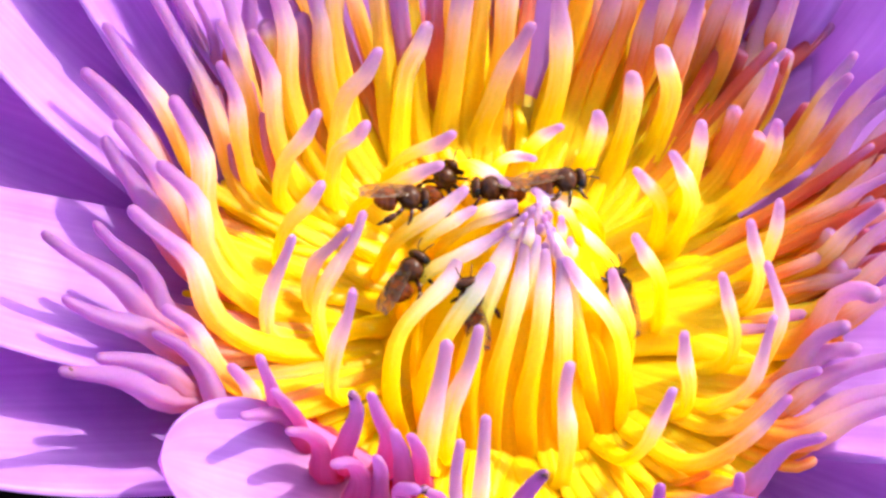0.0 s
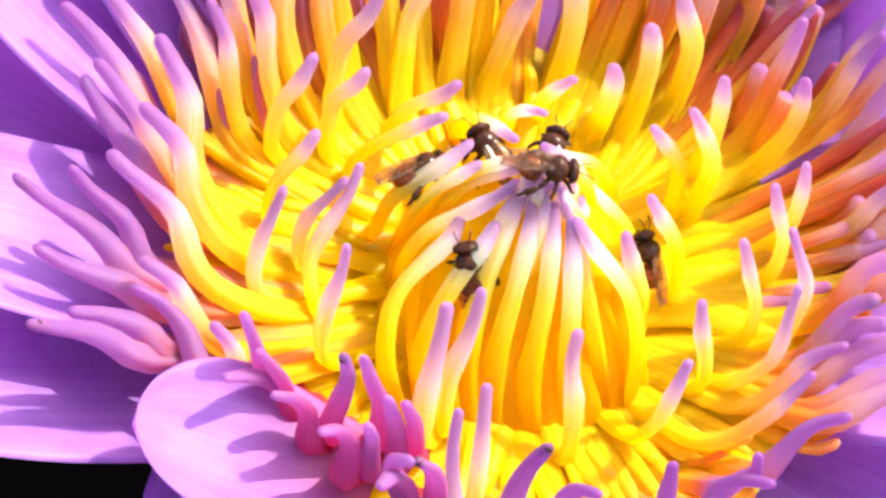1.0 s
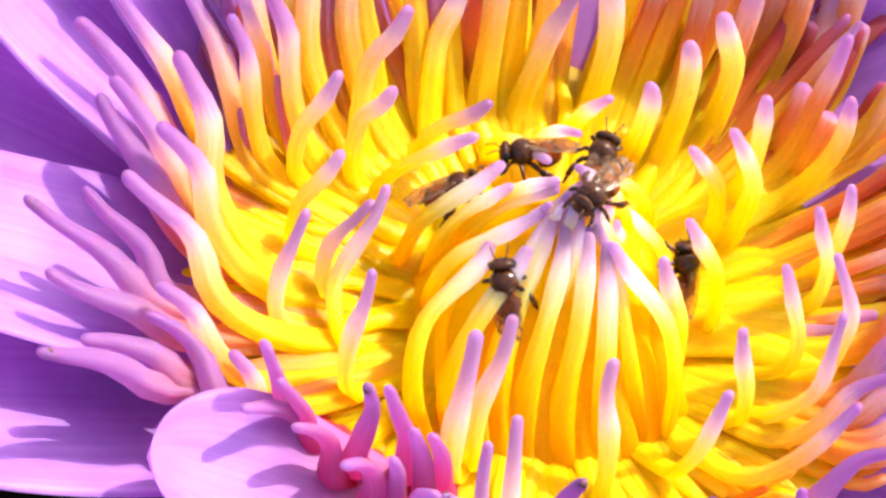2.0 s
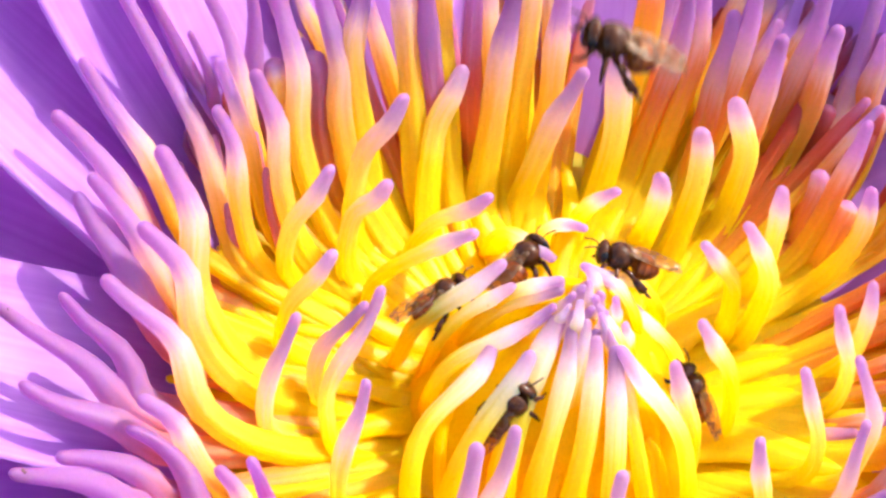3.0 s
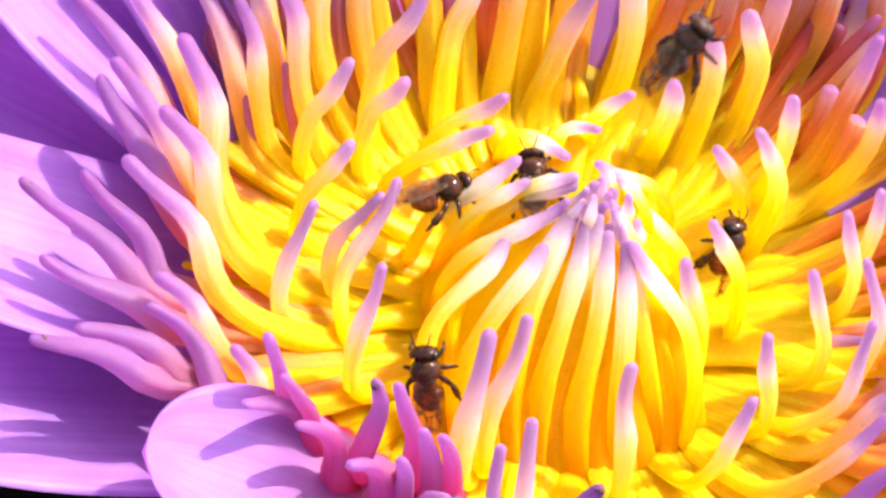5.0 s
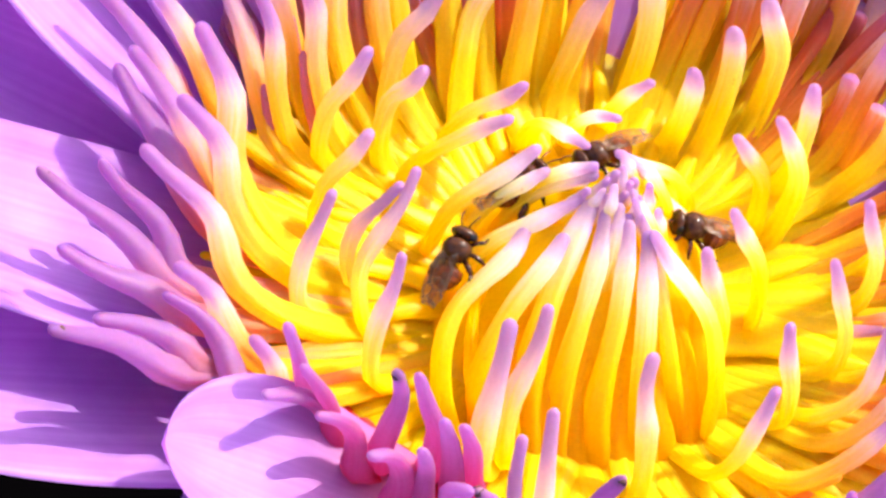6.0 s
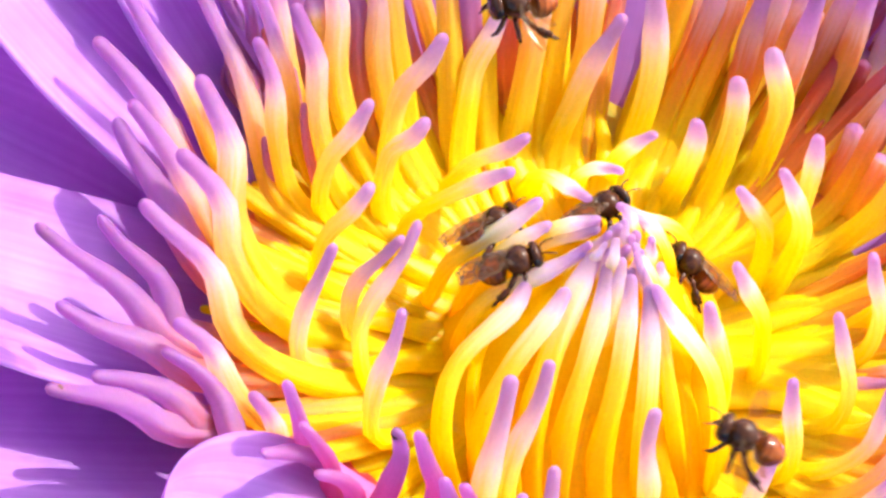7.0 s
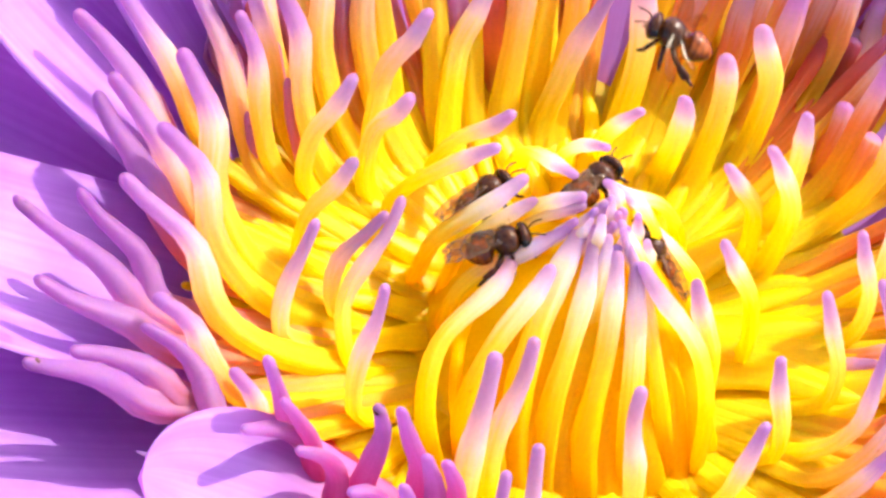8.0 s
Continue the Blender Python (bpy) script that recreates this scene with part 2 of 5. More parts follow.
def stamen(mat, width, pale, *points, withered=False):
    """One stamen: a flattened, slightly swelling blade through the points (base to tip, mm), with a blunt rounded tip;
    pale: how far along the yellow gives way to the lilac."""
    n, ring = 61, 20
    line = spline([Vector(q) * MM for q in points], n)
    for _ in range(8):
        line = [line[0]] + [(a + b * 2 + c) / 4 for a, b, c in zip(line, line[1:], line[2:])] + [line[-1]]
    total = sum((q - p).length for p, q in zip(line, line[1:]))
    cap = min(0.36 * width * MM / total, 0.2)
    steps = [(1 - cap) * k / 19 for k in range(20)] + [1 - cap + cap * math.sin(radians(a)) for a in (22, 45, 65, 80, 88)]
    bm = bmesh.new()
    uvl = bm.loops.layers.uv.new("UVMap")
    rows = []
    side = None
    twist = 2.0 * points[-1][0]
    for u in steps:
        g = u * (n - 1)
        i = min(int(g), n - 2)
        p = line[i].lerp(line[i + 1], g - i)
        t = (line[min(i + 2, n - 1)] - line[max(i - 1, 0)]).normalized()
        side = t.cross(Vector((0, 0, 1))) if side is None else side - t * side.dot(t)
        side.normalize()
        nor = side.cross(t).normalized()
        w = width * MM / 2 * (0.92 + (0.85 if mat is DOME else 0.80 if pale > 1 else 0.55) * max(0.0, 1 - u / pale) ** 1.3 + 0.24 * math.exp(-((u - pale) / 0.09) ** 2) - 0.28 * max(0.0, (u - pale) / abs(1 - pale)))
        if pale > 1:
            w *= 1.0 - 0.5 * u
        if mat is OUTER or mat is FRONT:
            w *= 1.08 - 0.34 * max(0.0, (u - 0.62) / 0.38)
        w *= 1 + 0.10 * noise.noise(Vector((u * 7, points[-1][0], points[-1][1]))) + 0.05 * noise.noise(Vector((u * 19, points[-1][1], points[-1][0])))
        if u > 1 - cap:
            w *= math.sqrt(max(0.0, 1 - ((u - 1 + cap) / cap) ** 2)) + 0.01
        flat = 0.38 + 0.42 * min(1, u / pale)
        furrow = (0.05 if mat is WET or pale > 1 else 0.10 if mat is DOME else 0.20) * min(1, max(0, (pale - u) / 0.1)) * min(1, 4 * u)
        cleft = 0.20 * min(1, max(0, (u - pale) / 0.06)) * min(1, max(0, (0.97 - u) / 0.05))
        circle = [(math.cos(a), math.sin(a), 1 + furrow * math.cos(5 * a + twist) - cleft * max(0, math.sin(a)) ** 6) for a in [2 * math.pi * k / ring for k in range(ring)]]
        rows.append([bm.verts.new(p + side * (w * c * q) + nor * (w * flat * q * z)) for c, z, q in circle])
    for i in range(len(steps) - 1):
        for k in range(ring):
            f = bm.faces.new((rows[i][k], rows[i][(k + 1) % ring], rows[i + 1][(k + 1) % ring], rows[i + 1][k]))
            for lp, (uu, vv) in zip(f.loops, ((i, k), (i, k + 1), (i + 1, k + 1), (i + 1, k))):
                lp[uvl].uv = (pigment(steps[uu], pale), vv / ring)
    f = bm.faces.new(rows[-1])
    for lp in f.loops:
        lp[uvl].uv = (1, 0.5)
    bm.faces.new(rows[0][::-1])
    ob = part("stamen", bm, mat, lily)
    placed.append((mat, width, pale, points))
    if withered:
        bm = bmesh.new()
        bmesh.ops.create_icosphere(bm, subdivisions=2, radius=0.20 * width * MM)
        for v in bm.verts:
            v.co *= 1 + 0.5 * noise.noise(v.co * 3000 + Vector(points[-1]))
            v.co += line[-1].lerp(line[-3], 0.8)
        part("withered_tip", bm, SCAR, ob, "shrivelled brown tip")
    return ob


stamen(INNER, 1.5, 0.87, (-8.3, 3.5, 0.4), (-13.2, 5.6, 2.2), (-17.0, 7.2, 4.2), (-17.9, 9.6, 8.1), (-17.9, 10.8, 9.9), (-16.8, 11.6, 11.7), (-16.3, 13.0, 14.1))
stamen(INNER, 1.6, 0.87, (-6.9, 5.8, 0.4), (-9.8, 8.2, 1.7), (-12.0, 10.0, 3.4), (-13.3, 13.3, 6.8), (-13.8, 15.7, 9.3), (-13.3, 16.8, 10.5), (-13.1, 18.7, 12.4))
stamen(INNER, 1.5, 0.87, (-9.0, 0.7, 0.4), (-15.4, 1.3, 2.5), (-20.3, 1.7, 4.8), (-21.0, 2.4, 7.5), (-21.0, 3.1, 9.6), (-19.9, 3.5, 12.1), (-19.4, 4.3, 14.9))
stamen(INNER, 1.5, 0.89, (-8.7, 2.2, 0.4), (-13.1, 3.3, 2.0), (-16.4, 4.1, 3.8), (-17.2, 5.3, 6.5), (-17.2, 6.4, 8.5), (-16.0, 6.4, 10.0), (-15.5, 7.2, 11.7))
stamen(INNER, 1.3, 0.86, (-7.7, 4.7, 0.4), (-10.5, 6.5, 1.6), (-12.6, 7.8, 3.1), (-12.5, 8.4, 5.2), (-11.3, 8.6, 7.5), (-9.6, 8.1, 10.0), (-8.5, 8.2, 12.2))
stamen(INNER, 1.4, 0.83, (-8.9, 1.6, 0.4), (-12.2, 2.2, 1.6), (-14.7, 2.7, 3.2), (-14.1, 3.7, 5.6), (-12.5, 4.0, 8.0), (-10.6, 4.0, 10.7), (-8.7, 3.9, 13.2))
stamen(INNER, 1.4, 0.88, (-8.8, -1.9, 0.4), (-14.6, -3.2, 2.4), (-19.0, -4.2, 4.5), (-19.4, -3.3, 7.1), (-19.3, -2.6, 8.7), (-18.0, -2.1, 11.2), (-17.4, -1.4, 13.5))
stamen(INNER, 1.4, 0.76, (-7.7, -4.7, 0.4), (-13.5, -8.2, 2.6), (-18.1, -10.9, 5.0), (-18.7, -10.2, 6.3), (-19.0, -9.0, 7.9), (-18.6, -7.5, 10.0), (-18.4, -6.1, 12.1))
stamen(INNER, 1.3, 0.73, (-8.2, -3.7, 0.4), (-12.2, -5.6, 1.9), (-15.2, -7.0, 3.7), (-16.3, -6.2, 5.5), (-16.4, -5.0, 7.5), (-15.2, -4.1, 9.6), (-14.3, -3.2, 11.5))
stamen(INNER, 1.4, 0.76, (-7.0, -5.6, 0.4), (-10.5, -8.4, 1.9), (-13.1, -10.5, 3.7), (-14.7, -8.9, 5.5), (-15.2, -7.3, 6.9), (-14.6, -5.5, 8.5), (-13.8, -3.7, 10.1), (-13.7, -1.7, 11.8))
stamen(INNER, 1.3, 0.73, (-5.7, -7.0, 0.4), (-9.1, -11.2, 2.2), (-11.8, -14.5, 4.3), (-12.6, -13.9, 6.5), (-12.8, -13.0, 9.1), (-12.5, -12.0, 12.0), (-12.7, -11.2, 14.6))
stamen(INNER, 1.6, 0.68, (-1.6, -8.9, 0.4), (-2.6, -14.6, 2.4), (-3.4, -19.1, 4.5), (-4.1, -16.5, 7.3), (-4.3, -14.2, 9.8), (-4.7, -11.8, 12.5))
stamen(INNER, 1.3, 0.71, (-1.0, -8.9, 0.4), (-1.6, -13.6, 2.0), (-2.0, -17.1, 3.9), (-2.7, -15.2, 6.1), (-2.8, -13.5, 8.0), (-2.4, -11.6, 10.1), (-2.6, -9.6, 12.4))
stamen(INNER, 1.4, 0.81, (8.4, -3.2, 0.4), (10.0, -3.9, 2.0), (10.0, -3.1, 4.5), (9.3, -2.3, 7.3), (7.5, -1.9, 10.7), (6.3, -1.6, 13.3))
stamen(INNER, 1.4, 0.81, (8.9, 1.2, 0.4), (11.9, 1.6, 3.0), (11.6, 2.3, 6.1), (10.6, 2.7, 8.7), (9.0, 2.3, 11.1), (7.4, 2.1, 13.6))
stamen(INNER, 1.4, 0.83, (6.6, 6.1, 0.4), (8.8, 8.2, 1.5), (10.4, 9.7, 3.0), (10.3, 9.9, 5.6), (9.6, 10.1, 8.7), (7.9, 9.3, 11.3), (6.4, 8.5, 13.7))
stamen(INNER, 1.5, 0.82, (7.0, 5.6, 0.4), (9.8, 7.9, 1.7), (11.9, 9.5, 3.3), (12.2, 10.2, 6.2), (12.1, 10.9, 8.9), (10.7, 11.1, 11.6), (8.9, 10.8, 14.4))
stamen(INNER, 1.4, 0.87, (5.8, 6.9, 0.4), (8.8, 10.6, 2.0), (11.2, 13.4, 3.9), (11.8, 13.7, 6.7), (11.6, 14.3, 9.9), (11.3, 14.6, 12.1), (10.8, 14.9, 14.5))
stamen(INNER, 1.5, 0.84, (1.7, 8.8, 0.4), (2.4, 12.2, 1.6), (2.9, 14.6, 3.2), (3.1, 14.4, 7.1), (3.0, 14.3, 10.5), (2.4, 13.9, 13.0))
stamen(INNER, 1.2, 0.74, (-1.2, 8.9, 0.4), (-1.6, 12.2, 1.6), (-1.9, 14.6, 3.1), (-1.9, 13.6, 6.3), (-1.3, 12.3, 9.9), (-0.3, 10.3, 14.2))
stamen(INNER, 1.5, 0.90, (3.0, 8.5, 0.4), (4.4, 12.2, 1.8), (5.4, 15.1, 3.5), (5.6, 17.0, 7.0), (5.5, 18.1, 9.1), (5.1, 19.0, 11.0), (4.4, 19.6, 12.6))
stamen(INNER, 1.6, 0.90, (3.8, 8.2, 0.4), (6.3, 13.5, 2.4), (8.2, 17.7, 4.5), (8.5, 19.9, 8.4), (8.3, 21.0, 10.5), (7.2, 21.5, 12.1), (6.2, 22.2, 13.9))
stamen(INNER, 1.2, 0.65, (0.2, -9.0, 0.4), (0.4, -17.6, 3.2), (0.6, -24.4, 6.0), (-0.7, -23.4, 8.5), (-1.5, -22.2, 10.9), (-1.9, -20.8, 13.5))
stamen(INNER, 1.2, 0.74, (0.5, -9.0, 0.4), (1.0, -17.1, 3.0), (1.3, -23.5, 5.8), (0.9, -21.6, 8.2), (0.2, -19.8, 10.6), (-0.5, -17.9, 13.2))
stamen(INNER, 1.4, 0.71, (3.8, -8.2, 0.4), (5.7, -12.4, 2.0), (7.2, -15.7, 2.0), (7.2, -14.2, 3.9), (6.4, -12.5, 6.5), (5.3, -11.1, 8.7), (5.0, -9.5, 11.0))
stamen(INNER, 1.3, 0.81, (8.3, -3.4, 0.4), (12.4, -5.1, 1.9), (15.5, -6.3, 3.7), (15.1, -6.0, 7.1), (13.8, -6.0, 10.5), (12.8, -6.0, 14.0))
stamen(INNER, 1.3, 0.78, (6.1, -6.6, 0.4), (9.2, -9.9, 1.9), (11.5, -12.3, 3.8), (12.6, -12.6, 6.9), (12.7, -12.4, 10.7), (12.7, -12.1, 15.0))
stamen(INNER, 1.3, 0.84, (9.0, -0.7, 0.4), (13.8, -1.1, 2.1), (17.5, -1.3, 4.0), (18.2, -0.9, 5.4), (17.9, 0.1, 7.7), (16.5, 0.7, 10.1), (15.0, 1.5, 12.9))
stamen(INNER, 1.3, 0.86, (8.7, 2.3, 0.4), (14.3, 3.8, 2.3), (18.6, 5.0, 4.5), (19.1, 5.4, 6.6), (18.8, 6.0, 8.8), (17.5, 6.2, 11.3), (16.3, 6.6, 14.0))
stamen(INNER, 1.3, 0.86, (8.3, 3.5, 0.4), (13.8, 5.8, 2.4), (18.1, 7.7, 4.6), (19.1, 8.0, 7.8), (19.0, 8.8, 11.4), (18.3, 9.3, 14.3))
stamen(INNER, 1.4, 0.76, (9.0, -0.6, 0.4), (15.4, -1.1, 2.5), (20.3, -1.4, 4.8), (20.8, -0.0, 8.0), (21.0, 1.0, 10.2), (19.6, 1.5, 12.5), (18.0, 2.1, 15.1))
stamen(INNER, 1.3, 0.76, (8.6, -2.7, 0.4), (13.5, -4.2, 2.2), (17.3, -5.4, 4.1), (19.6, -5.2, 7.6), (19.9, -4.3, 9.7), (19.6, -3.3, 12.0), (19.5, -2.3, 14.5))
stamen(MIDDLE, 1.5, 0.75, (-9.0, 0.0, 0.4), (-19.0, 0.1, 3.6), (-26.9, 0.1, 6.8), (-29.6, 1.7, 9.5), (-31.4, 3.1, 11.4), (-32.5, 3.3, 12.4), (-35.0, 3.9, 14.6), (-37.5, 5.0, 17.0))
stamen(MIDDLE, 1.5, 0.60, (-9.0, 0.2, 0.4), (-17.2, 0.4, 3.1), (-23.6, 0.6, 5.8), (-26.0, 3.1, 8.2), (-27.1, 4.4, 9.4), (-28.7, 6.2, 11.2), (-30.8, 7.4, 12.9), (-33.7, 9.2, 15.4), (-36.8, 10.9, 18.0))
stamen(OUTER, 1.4, 0.76, (-8.6, 2.7, 0.4), (-19.7, 6.3, 4.1), (-28.6, 9.1, 7.7), (-30.2, 10.6, 10.5), (-31.5, 11.1, 12.2), (-33.2, 11.8, 14.5), (-35.1, 12.3, 17.0))
stamen(OUTER, 1.0, 0.77, (-8.5, 3.0, 0.4), (-19.5, 6.8, 4.1), (-28.3, 9.8, 7.7), (-28.9, 10.2, 10.2), (-29.5, 10.4, 12.3), (-30.4, 10.3, 14.5), (-31.5, 10.0, 17.0), withered=True)
stamen(MIDDLE, 1.4, 0.78, (-8.9, 1.6, 0.4), (-16.4, 3.0, 2.9), (-22.2, 4.1, 5.5), (-24.5, 5.9, 8.9), (-25.9, 7.3, 11.2), (-27.0, 8.1, 12.9), (-28.2, 8.9, 14.7), (-29.2, 9.4, 16.0))
stamen(MIDDLE, 1.5, 0.78, (-9.0, 0.6, 0.4), (-16.4, 1.0, 2.8), (-22.3, 1.4, 5.4), (-24.5, 2.6, 8.9), (-25.5, 3.7, 11.2), (-25.8, 4.5, 12.6), (-26.9, 5.0, 14.4), (-28.1, 5.2, 16.0), withered=True)
stamen(MIDDLE, 1.6, 0.82, (-8.8, 1.7, 0.4), (-14.8, 2.8, 2.4), (-19.4, 3.7, 4.6), (-22.4, 5.4, 8.5), (-23.6, 7.2, 11.2), (-23.8, 8.1, 12.4), (-25.2, 8.6, 14.2), (-26.6, 9.3, 16.0), withered=True)
stamen(MIDDLE, 1.5, 0.76, (-8.6, 2.7, 0.4), (-16.7, 5.2, 3.1), (-23.0, 7.2, 5.9), (-25.7, 8.9, 9.4), (-27.3, 10.4, 12.1), (-28.3, 11.7, 14.1), (-29.5, 12.4, 15.8), (-31.3, 13.0, 18.0))
stamen(OUTER, 1.6, 0.80, (-8.3, 3.5, 0.4), (-17.6, 7.5, 3.7), (-25.1, 10.7, 6.9), (-26.5, 11.9, 10.2), (-27.1, 12.6, 12.2), (-27.5, 13.5, 14.3), (-27.9, 14.2, 15.9), (-28.7, 14.8, 18.0))
stamen(MIDDLE, 1.7, 0.75, (-8.5, 3.1, 0.4), (-14.2, 5.2, 2.4), (-18.6, 6.8, 4.6), (-22.1, 9.6, 8.4), (-23.4, 11.7, 10.6), (-23.7, 13.2, 12.0), (-25.1, 14.6, 13.7), (-26.4, 15.9, 15.3), (-27.6, 17.4, 17.0))
stamen(MIDDLE, 1.8, 0.76, (-7.8, 4.5, 0.4), (-12.8, 7.5, 2.4), (-16.8, 9.8, 4.5), (-19.5, 12.1, 8.0), (-20.9, 14.0, 10.4), (-21.2, 15.4, 12.0), (-22.4, 16.4, 13.5), (-23.6, 17.4, 15.1), (-24.9, 18.6, 17.0))
stamen(MIDDLE, 1.7, 0.83, (-7.5, 5.0, 0.4), (-12.4, 8.2, 2.3), (-16.1, 10.7, 4.5), (-18.3, 13.2, 8.0), (-20.2, 15.3, 11.2), (-21.2, 16.9, 13.3), (-21.2, 18.1, 14.8), (-21.6, 20.0, 17.0))
stamen(MIDDLE, 1.8, 0.84, (-6.7, 6.1, 0.4), (-10.4, 9.5, 2.1), (-13.3, 12.1, 4.1), (-15.5, 15.2, 9.1), (-17.3, 17.6, 13.3), (-18.5, 19.3, 16.1), (-19.1, 20.3, 17.9), (-19.9, 21.4, 20.0))
stamen(OUTER, 1.6, 0.77, (-5.8, 6.9, 0.4), (-9.4, 11.3, 2.3), (-12.2, 14.6, 4.4), (-14.2, 16.8, 9.2), (-16.1, 18.7, 14.0), (-17.3, 20.2, 17.6), (-18.0, 21.1, 20.0))
stamen(MIDDLE, 1.6, 0.91, (-5.7, 6.9, 0.4), (-8.9, 10.7, 2.1), (-11.2, 13.6, 4.0), (-13.1, 16.7, 8.4), (-14.3, 18.5, 11.2), (-15.4, 20.0, 13.6), (-16.7, 22.2, 17.0), (-17.4, 23.5, 19.0))
stamen(OUTER, 1.3, 0.92, (-4.7, 7.7, 0.4), (-8.1, 13.3, 2.6), (-10.8, 17.7, 4.9), (-12.4, 19.5, 10.2), (-13.2, 20.7, 13.8), (-14.1, 22.0, 17.8), (-14.6, 22.6, 20.0))
stamen(MIDDLE, 1.8, 0.78, (-4.8, 7.6, 0.4), (-7.2, 11.3, 1.9), (-9.0, 14.2, 3.7), (-10.0, 17.6, 9.0), (-10.8, 20.2, 13.3), (-11.0, 21.6, 15.5), (-11.2, 23.0, 18.0))
stamen(MIDDLE, 1.8, 0.91, (-3.8, 8.1, 0.4), (-6.0, 12.7, 2.1), (-7.6, 16.2, 4.1), (-8.7, 19.2, 9.1), (-9.5, 21.7, 13.8), (-10.5, 23.6, 17.7), (-11.0, 24.8, 20.0))
stamen(MIDDLE, 1.7, 0.79, (-2.9, 8.5, 0.4), (-4.3, 12.6, 1.9), (-5.4, 15.7, 3.7), (-6.4, 20.0, 9.9), (-7.2, 22.2, 13.4), (-7.6, 23.6, 15.6), (-8.2, 25.0, 18.0))
stamen(INNER, 1.5, 0.78, (-3.5, 8.3, 0.4), (-5.1, 12.0, 1.8), (-6.3, 14.9, 3.5), (-6.0, 17.0, 7.4), (-5.7, 18.5, 10.3), (-5.2, 19.3, 12.0), (-4.7, 20.3, 14.2))
stamen(INNER, 1.7, 0.80, (-0.5, 9.0, 0.4), (-0.7, 13.7, 2.0), (-0.9, 17.3, 3.9), (-1.1, 19.8, 8.7), (-2.0, 21.3, 12.0), (-2.6, 22.0, 13.8), (-3.5, 22.8, 16.0))
stamen(RUST, 1.7, 0.91, (-0.5, 9.0, 0.4), (-0.9, 15.7, 2.6), (-1.2, 21.0, 5.0), (-1.0, 23.4, 10.0), (-1.2, 25.1, 14.0), (-1.8, 26.5, 17.4), (-2.3, 27.4, 20.0))
stamen(RUST, 1.6, 0.76, (0.4, 9.0, 0.4), (0.7, 15.1, 2.4), (0.9, 19.8, 4.7), (1.2, 22.9, 9.0), (1.5, 25.3, 12.5), (1.3, 26.8, 14.7), (0.6, 28.8, 18.0))
stamen(RUST, 1.6, 0.76, (1.0, 8.9, 0.4), (1.7, 15.1, 2.4), (2.3, 19.8, 4.7), (2.6, 22.9, 8.9), (2.8, 26.2, 13.4), (1.9, 28.4, 16.5), (1.3, 30.0, 19.0))
stamen(RUST, 1.7, 0.79, (2.3, 8.7, 0.4), (3.9, 14.6, 2.4), (5.1, 19.2, 4.7), (5.1, 22.4, 9.3), (4.8, 24.5, 12.3), (4.8, 26.0, 14.6), (4.3, 27.5, 17.0))
stamen(RUST, 1.5, 0.78, (2.5, 8.7, 0.4), (4.3, 15.0, 2.6), (5.6, 19.8, 4.9), (5.7, 22.7, 9.3), (5.8, 25.6, 14.2), (5.7, 27.5, 17.3), (5.1, 28.9, 20.0))
stamen(RUST, 1.6, 0.83, (3.3, 8.4, 0.4), (5.8, 14.9, 2.7), (7.8, 20.0, 5.1), (8.4, 22.8, 10.1), (8.3, 24.4, 13.0), (8.3, 25.6, 15.1), (8.2, 26.6, 17.0), withered=True)
stamen(RUST, 1.6, 0.82, (3.5, 8.3, 0.4), (6.9, 16.4, 3.2), (9.5, 22.8, 6.1), (10.2, 26.0, 10.4), (10.5, 28.1, 13.3), (10.7, 29.3, 15.1), (10.5, 31.4, 18.0))
stamen(RUST, 1.6, 0.85, (4.0, 8.0, 0.4), (8.0, 16.0, 3.3), (11.2, 22.3, 6.2), (12.0, 25.3, 10.8), (12.0, 26.9, 13.3), (11.9, 28.3, 15.5), (12.1, 29.2, 17.0), withered=True)
stamen(RUST, 1.7, 0.72, (4.8, 7.6, 0.4), (9.6, 15.0, 3.2), (13.3, 20.8, 6.1), (14.3, 23.8, 8.8), (14.7, 26.3, 10.9), (14.4, 27.6, 12.0), (14.5, 30.2, 14.3), (14.4, 33.4, 17.0))
stamen(RUST, 1.4, 0.86, (4.7, 7.7, 0.4), (10.4, 17.1, 3.9), (15.0, 24.6, 7.4), (15.5, 26.4, 10.5), (15.5, 27.8, 13.0), (15.7, 28.7, 14.8), (15.6, 29.8, 17.0))
stamen(RUST, 1.4, 0.82, (5.8, 6.9, 0.4), (10.6, 12.4, 2.8), (14.2, 16.7, 5.3), (15.0, 18.6, 9.1), (15.3, 20.0, 11.8), (15.6, 20.8, 13.7), (15.7, 22.0, 16.0))
stamen(RUST, 1.4, 0.80, (4.9, 7.5, 0.4), (10.9, 16.6, 3.9), (15.6, 23.8, 7.2), (16.1, 26.2, 10.3), (16.1, 28.4, 13.2), (16.2, 30.7, 16.2), (15.8, 32.7, 19.0))
stamen(MIDDLE, 1.8, 0.76, (-8.9, -1.6, 0.4), (-18.3, -3.2, 3.5), (-25.7, -4.5, 6.5), (-29.5, -2.8, 9.4), (-31.4, -1.0, 11.3), (-33.6, -0.1, 13.0), (-36.0, 0.5, 14.7), (-37.9, 0.6, 16.0))
stamen(MIDDLE, 1.8, 0.76, (-8.7, -2.1, 0.4), (-17.7, -4.3, 3.4), (-24.8, -6.0, 6.3), (-27.6, -5.1, 8.8), (-28.8, -4.3, 10.1), (-30.0, -3.6, 11.3), (-32.1, -3.0, 13.2), (-34.2, -2.6, 15.0))
